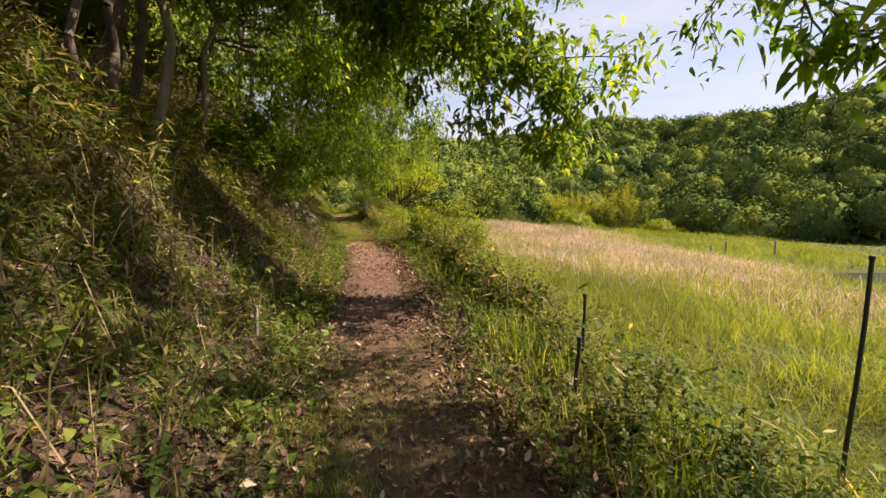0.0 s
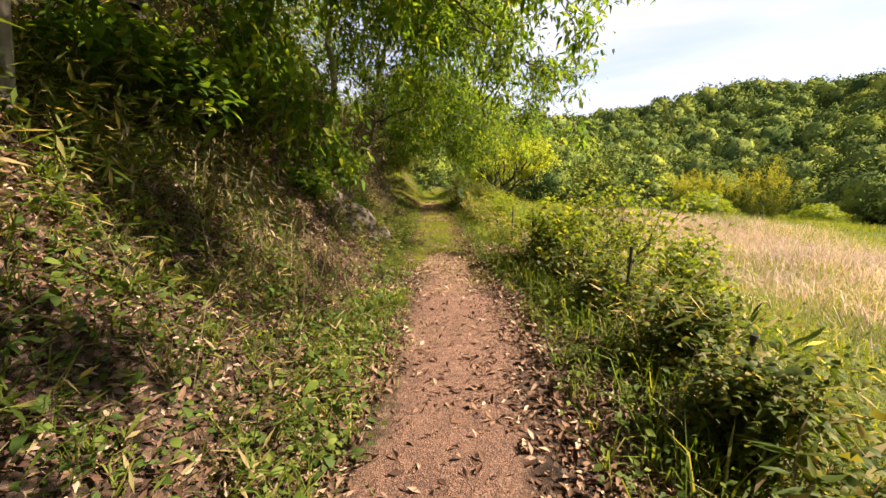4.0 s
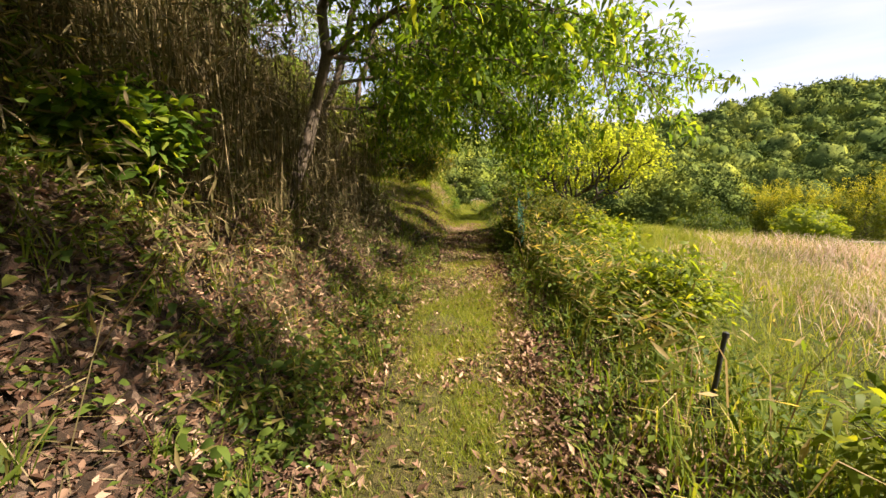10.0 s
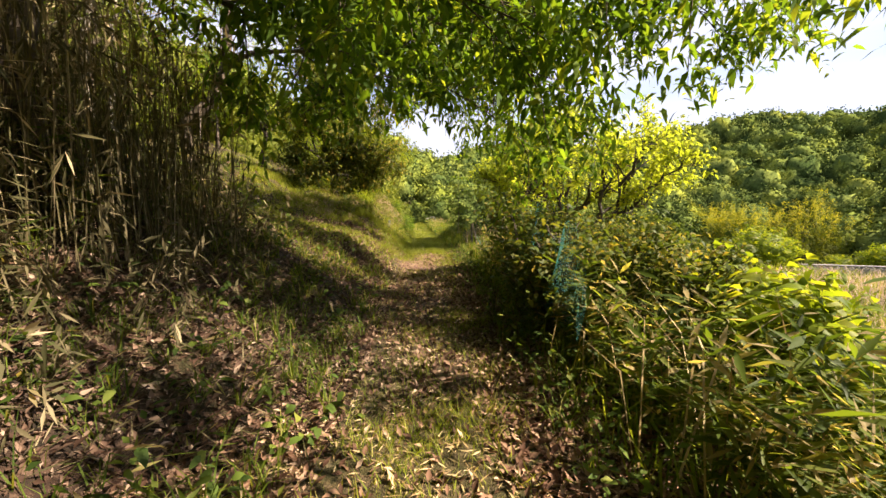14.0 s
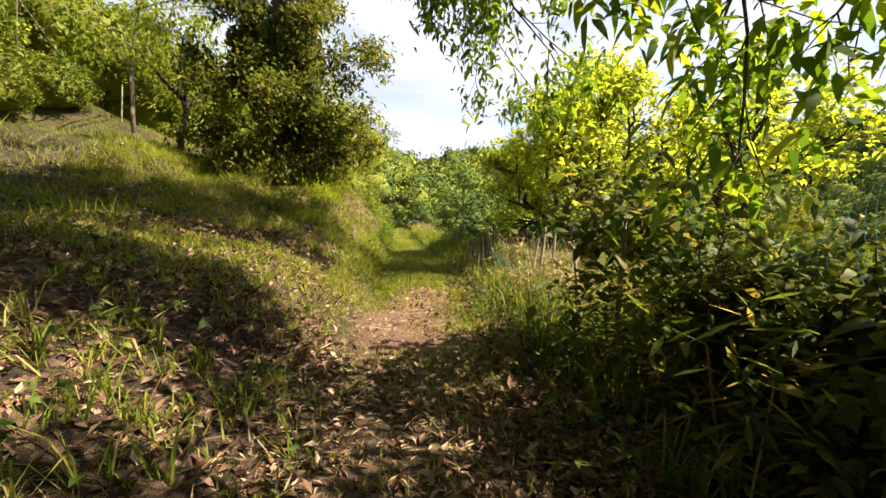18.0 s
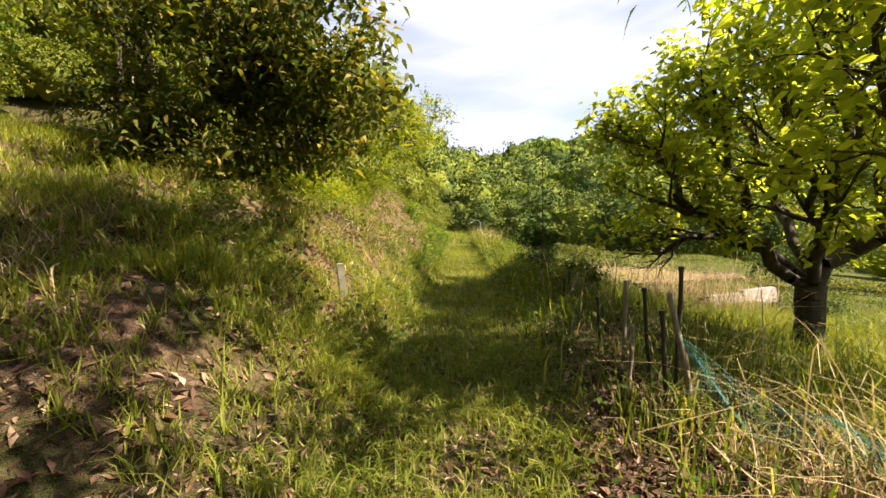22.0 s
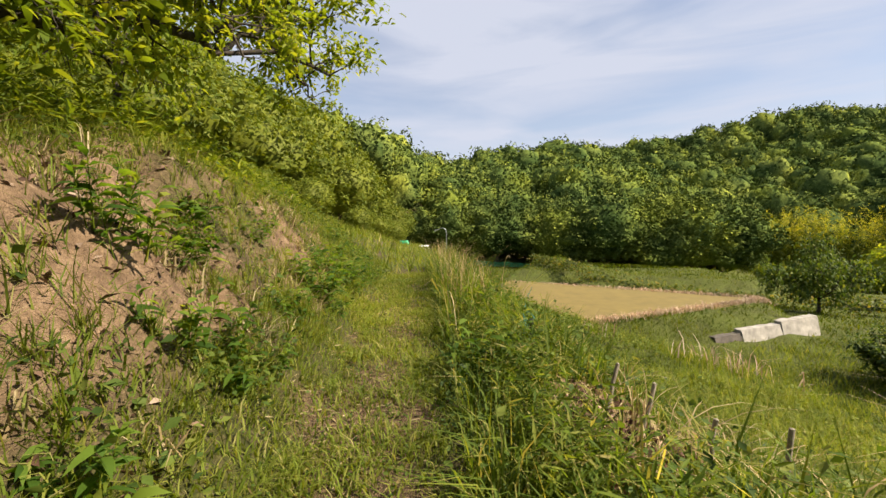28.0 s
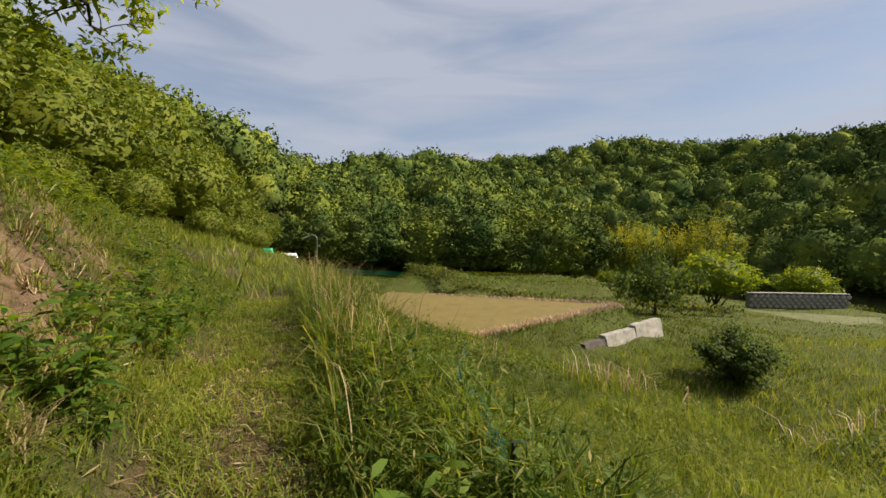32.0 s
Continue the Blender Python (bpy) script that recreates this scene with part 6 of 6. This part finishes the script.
FENCE = "slim black garden pole standing in the grass by the path"
for x, y, top, lean in ((2.28, 3.58, 0.61, (0.0, 0.0)), (1.72, 2.75, 0.50, (0.02, 0)), (3.55, 2.12, 1.13, (0.06, 0.02)), (2.24, 13.18, 0.96, (0.0, 0)), (2.52, 9.99, 0.89, (0.06, 0)), (2.33, 15.65, 0.92, (0.02, 0)), (2.3, 8.0, 0.72, (0.05, 0)),
                        (2.28, 17.6, 0.62, (0.08, 0.02)), (1.59, 36.28, 0.62, (-0.02, 0)), (1.62, 33.41, 1.0, (-0.06, 0)), (1.49, 34.18, 0.78, (-0.03, 0)), (1.57, 32.97, 0.93, (-0.05, 0.02)), (1.77, 36.76, 0.64, (0, 0)), (1.74, 33.1, 1.2, (0.01, 0)), (1.32, 42.3, 0.60, (0, 0))):
    round_pole(x, y, top, 0.016, lean, M_POLE, "garden_pole", FENCE, "garden poles along the path", M_POLE)
STAKE = "weathered wooden stake of the old fence"
for x, y, top, rad, lean in ((2.24, 13.75, 0.62, 0.015, (0.06, 0.02)), (2.42, 9.2, 0.6, 0.017, (0.01, 0)), (1.05 + 1.1, 5.2, 0.5, 0.014, (0, 0)), (1.63, 33.0, 1.04, 0.022, (-0.16, 0.05)), (1.70, 34.05, 0.95, 0.02, (0.0, 0)), (1.49, 33.25, 0.75, 0.018, (0.02, 0)), (1.41, 37.26, 0.6, 0.022, (-0.02, 0)),
                             (1.85, 36.53, 0.66, 0.024, (0.2, 0.1)), (1.75, 41.38, 0.5, 0.016, (0.14, 0.1)), (2.01, 41.37, 0.36, 0.016, (0.12, 0.05)), (2.21, 40.99, 0.28, 0.016, (0.05, 0.02)), (2.5, 40.77, 0.33, 0.016, (0.05, 0)), (1.96, 29.7, 1.15, 0.018, (-0.1, 0.1)), (1.77, 28.2, 1.4, 0.02, (0.02, 0)), (2.28, 31.7, 1.18, 0.022, (0.10, 0.05)), (2.40, 31.6, 1.15, 0.022, (0.06, 0.05)), (2.24, 31.9, 1.0, 0.018, (0.12, 0)),
                             (20.0, 19.3, -1.1, 0.06, (0, 0)), (27.7, 21.8, -1.3, 0.06, (0, 0)), (23.5, 21.6, -1.24, 0.06, (0, 0)), (-13.4, 46.7, None, 0.035, (0.1, 0)), (-0.85, 4.67, 0.42, 0.022, (0, 0))):
    z = on_ground(x, y)
    round_pole(x, y, top if top is not None else z + 1.7, rad, lean, M_WOODPOST, "wooden_stake", STAKE, "wooden stakes")


def netting(name, a, b, low, high, cells, label):
    """A sagging net of thin strands between two posts."""
    r = np.random.default_rng(cells)
    ob = thing(name, (a[0], a[1], on_ground(*a)), label, "net")
    z0 = on_ground(*a)
    rows = []
    up = max(4, int(cells * (high - low) / math.dist(a, b)))

    def at(i, j):
        t, s = i / cells, j / up
        sag = 0.22 * math.sin(t * math.pi) * s
        return np.array([a[0] + (b[0] - a[0]) * t - a[0] + 0.06 * math.sin(9 * t + 4 * s), (b[1] - a[1]) * t, low + (high - low) * s - sag + 0.04 * math.sin(13 * t)])

    for i in range(cells + 1):
        for j in range(up + 1):
            if i < cells:
                rows.append((*at(i, j), *at(i + 1, j), 0.0012, 0.0012))
            if j < up:
                rows.append((*at(i, j), *at(i, j + 1), 0.0012, 0.0012))
    part("mesh", mesh_of("mesh", *tubes(rows, 3), M_NET), ob)


netting("garden_net", (1.55, 23.4), (1.75, 25.6), 0.35, 1.25, 60, "loose teal garden net hung along the hedge")
netting("garden_net", (2.0, 26.2), (2.5, 29.6), 0.8, 1.5, 80, "loose teal garden net hung along the hedge")
netting("garden_net", (1.72, 32.95), (2.25, 31.75), 0.15, 0.55, 50, "loose teal garden net lying between fence stakes")
netting("garden_net", (1.3, 42.3), (1.6, 43.8), 0.1, 0.55, 40, "teal net tied to a slim black pole")


def stone_block(w, h, d):
    bm = bmesh.new()
    bmesh.ops.create_cube(bm, size=1)
    bmesh.ops.scale(bm, vec=(w, d, h), verts=bm.verts)
    bmesh.ops.bevel(bm, geom=bm.edges[:], offset=min(w, h) * 0.12, segments=1, affect="EDGES")
    me = bpy.data.meshes.new("stone")
    bm.to_mesh(me)
    bm.free()
    return me


def diamond_wall():
    """A retaining wall of square stones set on their corners."""
    a, b = Vector((56.0, 83.6, -8.75)), Vector((69.5, 79.9, -8.75))
    along = (b - a).normalized()
    ob = thing("stone_wall", tuple(a), "grey retaining wall of square stones set diagonally", "wall")
    ob.matrix_basis = Matrix.Translation(a) @ Matrix.Rotation(math.atan2(along.y, along.x), 4, "Z")
    length, tall = (b - a).length, 2.1
    back = stone_block(length, tall, 0.5)
    back.materials.append(M_STONE)
    core = part("core", back, ob)
    core.matrix_basis = pose(length / 2, 0.3, tall / 2)
    me = stone_block(0.52, 0.52, 0.18)
    me.materials.append(M_CONCRETE)
    step = 0.86
    for j in range(4):
        for i in range(int(length / step)):
            s = part("stone", me, ob)
            s.matrix_basis = pose(0.6 + i * step + (j % 2) * step / 2, 0.0, 0.45 + j * 0.43, 0, 45, 0)
    cope = stone_block(length + 0.2, 0.16, 0.62)
    cope.materials.append(M_CONCRETE)
    part("coping", cope, ob).matrix_basis = pose(length / 2, 0.28, tall + 0.06)


diamond_wall()


M_DARKSTONE = plain_material("dark rubble stone", (0.075, 0.062, 0.05), 0.9, 0.5, 3.5, bump=0.9)


def terrace_wall():
    """A pale concrete retaining wall that steps down at one end."""
    ob = thing("concrete_wall", (13.2, 59.6, -5.2), "pale weathered concrete retaining wall below the paddy", "wall")
    ob.matrix_basis = Matrix.Translation((13.0, 59.5, -5.6)) @ Matrix.Rotation(math.atan2(3.1, 9.0), 4, "Z")
    for k, (x0, x1, top, mat, word) in enumerate(((3.6, 6.6, 1.15, M_CONCRETE, ""), (6.62, 9.6, 1.4, M_CONCRETE, ""), (1.7, 3.58, 0.9, M_DARKSTONE, "darker rough stone"), (-0.8, 1.68, 0.6, M_DARKSTONE, "darker rough stone"))):
        bm = bmesh.new()
        bmesh.ops.create_grid(bm, x_segments=14, y_segments=6, size=0.5)
        for v in bm.verts:
            t = v.co.y + 0.5
            v.co = Vector((x0 + (v.co.x + 0.5) * (x1 - x0), 0.35 * t + 0.03 * noise.noise((v.co.x * 9, v.co.y * 9, k)), t * top * (0.97 + 0.06 * (v.co.x + 0.5)) + (0.06 * noise.noise((v.co.x * 5, k, 3)) if t > 0.9 else 0)))
        ext = bmesh.ops.extrude_face_region(bm, geom=bm.faces[:])
        for v in ext["geom"]:
            if isinstance(v, bmesh.types.BMVert):
                v.co.y += 0.4
        bmesh.ops.recalc_face_normals(bm, faces=bm.faces)
        me = bpy.data.meshes.new("section")
        bm.to_mesh(me)
        bm.free()
        me.materials.append(mat)
        part("section", me, ob, word)


terrace_wall()


def lamp_post(x, y):
    z = on_ground(x, y)
    ob = thing("street_lamp", (x, y, z), "slim grey street lamp with a curved arm by the far lane", "lamp")
    rows = [(0, 0, -0.3, 0, 0, 4.6, 0.07, 0.05)]
    p = np.array([0, 0, 4.6])
    for k in range(6):
        a = radians(90 - 26 * k)
        q = p + np.array([-math.cos(a), 0, math.sin(a)]) * 0.28
        rows.append((*p, *q, 0.045, 0.04))
        p = q
    part("pole", mesh_of("pole", *tubes(rows, 8), M_STEEL, True), ob)
    v, f = tubes([(*p, *(p + (-0.5, 0, -0.12)), 0.05, 0.09), (*(p + (-0.5, 0, -0.12)), *(p + (-0.62, 0, -0.16)), 0.09, 0.02)], 8)
    head = part("lamp_head", mesh_of("lamp_head", v, f, M_STEEL, True), ob)
    g = p + (-0.3, 0, -0.14)
    v, f = tubes([(*g, *(g + (-0.22, 0, -0.05)), 0.05, 0.045), (*(g + (-0.22, 0, -0.05)), *(g + (-0.25, 0, -0.055)), 0.045, 0.01)], 8)
    part("lens", mesh_of("lens", v, f, M_WHITE, True), head, "white lamp glass")


lamp_post(0.6, 98.5)


def covered_heap(name, x, y, w, d, h, material, label, category):
    z = on_ground(x, y)
    bm = bmesh.new()
    bmesh.ops.create_cube(bm, size=1)
    bmesh.ops.subdivide_edges(bm, edges=bm.edges[:], cuts=4, use_grid_fill=True)
    for v in bm.verts:
        k = v.co.z + 0.5
        v.co.x *= w * (1 - 0.25 * k)
        v.co.y *= d * (1 - 0.35 * k)
        v.co.z = h * k + 0.08 * h * noise.noise(v.co * 3)
    me = bpy.data.meshes.new(name)
    bm.to_mesh(me)
    bm.free()
    me.materials.append(material)
    for p in me.polygons:
        p.use_smooth = True
    ob = tagged(new(name, me), label, category)
    ob.matrix_basis = pose(x, y, z - 0.05)


covered_heap("sheeted_heap", -2.8, 97, 2.4, 1.4, 0.8, M_WHITE, "low heap under a white sheet by the far lane", "heap")
covered_heap("sheeted_stack", -5.0, 95, 1.4, 1.0, 1.2, M_GREENSHEET, "small stack under a bright green sheet", "stack")
_n = np.array([(x, 112.5 + 0.05 * x, on_ground(x, 112.5)) for x in np.arange(3, 20, 0.5)])
stuff("net_fence", [tubes([(*_n[i], *(_n[i] + (0, 0, 0.9)), 0.03, 0.03) for i in range(0, len(_n), 3)] + [(*(_n[i] + (0, 0, h)), *(_n[i + 1] + (0, 0, h)), 0.05, 0.05) for i in range(len(_n) - 1) for h in (0.2, 0.4, 0.6, 0.8)], 4)],
      M_GREENSHEET, "low green net fence along the far field's edge", "fence")


def rock(x, y, z, size, seed, label, material):
    bm = bmesh.new()
    bmesh.ops.create_icosphere(bm, subdivisions=4, radius=1)
    r = np.random.default_rng(seed)
    for _ in range(14):
        d = Vector(r.normal(0, 1, 3)).normalized()
        cut = r.uniform(0.55, 0.82)
        for v in bm.verts:
            v.co -= d * max(0.0, v.co.dot(d) - cut)
    for v in bm.verts:
        k = 1 + 0.2 * noise.noise(v.co * 1.2 + Vector((seed, 0, 0))) + 0.08 * noise.noise(v.co * 3.5 + Vector((seed, 5, 0))) + 0.07 * noise.noise(v.co * 8) + 0.05 * noise.noise(v.co * 17) - 0.10 * max(0, 0.22 - abs(noise.noise(v.co * 2.6 + Vector((0, seed, 0)))))
        v.co = Vector((v.co.x * size[0], v.co.y * size[1], v.co.z * size[2])) * k
    me = bpy.data.meshes.new("rock")
    bm.to_mesh(me)
    bm.free()
    for p in me.polygons:
        p.use_smooth = True
    me.materials.append(material)
    ob = tagged(new("rock", me), label, "rock", "rocks in the bank")
    ob.matrix_basis = pose(x, y, z, 10 * seed, 7 * seed, 40 * seed)


M_ROCK = plain_material("pale bank rock", (0.21, 0.18, 0.145), 0.9, 0.5, 7.0, bump=0.9)
M_EARTHROCK = plain_material("earthy weathered rock", (0.082, 0.066, 0.048), 0.95, 0.65, 5.0, bump=1.0)
for k, (x, y, dz, s) in enumerate(((-0.66, 13.75, -0.06, (0.15, 0.20, 0.14)), (-0.98, 13.5, -0.12, (0.30, 0.34, 0.30)), (-1.0, 14.1, -0.14, (0.30, 0.36, 0.30)), (-0.72, 14.25, -0.13, (0.24, 0.32, 0.25)), (-0.95, 14.75, -0.15, (0.28, 0.34, 0.28)), (-0.62, 14.8, -0.10, (0.16, 0.22, 0.17)), (-1.28, 13.8, -0.10, (0.28, 0.32, 0.22)), (-1.26, 14.45, -0.12, (0.26, 0.33, 0.24)), (-0.55, 13.5, -0.08, (0.14, 0.17, 0.13)), (-0.66, 15.05, -0.08, (0.20, 0.28, 0.22)), (-0.92, 15.25, -0.12, (0.26, 0.30, 0.26)))):
    rock(x, y, on_ground(x, y) + dz - 0.035, s, k + 1, "pale weathered boulder half buried in the bank" if k == 0 else "earthy grey-brown boulder half buried in the bank", M_EARTHROCK if k else M_ROCK)


M_OLDPOST = plain_material("lichened old post", (0.19, 0.18, 0.13), 0.9, 0.5, 9.0, bump=0.8)


def boundary_post():
    """A squared pale post with a chipped top, half sunk in the bank."""
    x, y = -0.91, 34.18
    z = on_ground(x, y)
    bm = bmesh.new()
    bmesh.ops.create_cube(bm, size=1)
    bmesh.ops.subdivide_edges(bm, edges=bm.edges[:], cuts=3, use_grid_fill=True)
    for v in bm.verts:
        k = v.co.z + 0.5
        v.co = Vector((v.co.x * 0.07, v.co.y * 0.06, k * 0.75)) + Vector((noise.noise(v.co * 4), noise.noise(v.co * 4 + Vector((3, 0, 0))), noise.noise(v.co * 4 + Vector((0, 7, 0))))) * 0.012
    bmesh.ops.bevel(bm, geom=[e for e in bm.edges if e.calc_face_angle(0) > 1.0], offset=0.008, segments=2, affect="EDGES")
    me = bpy.data.meshes.new("boundary_post")
    bm.to_mesh(me)
    bm.free()
    me.materials.append(M_OLDPOST)
    ob = tagged(new("boundary_post", me), "short pale square post leaning out of the grassy bank", "post")
    ob.matrix_basis = pose(x, y, z - 0.27, 4, -4, 20)


boundary_post()
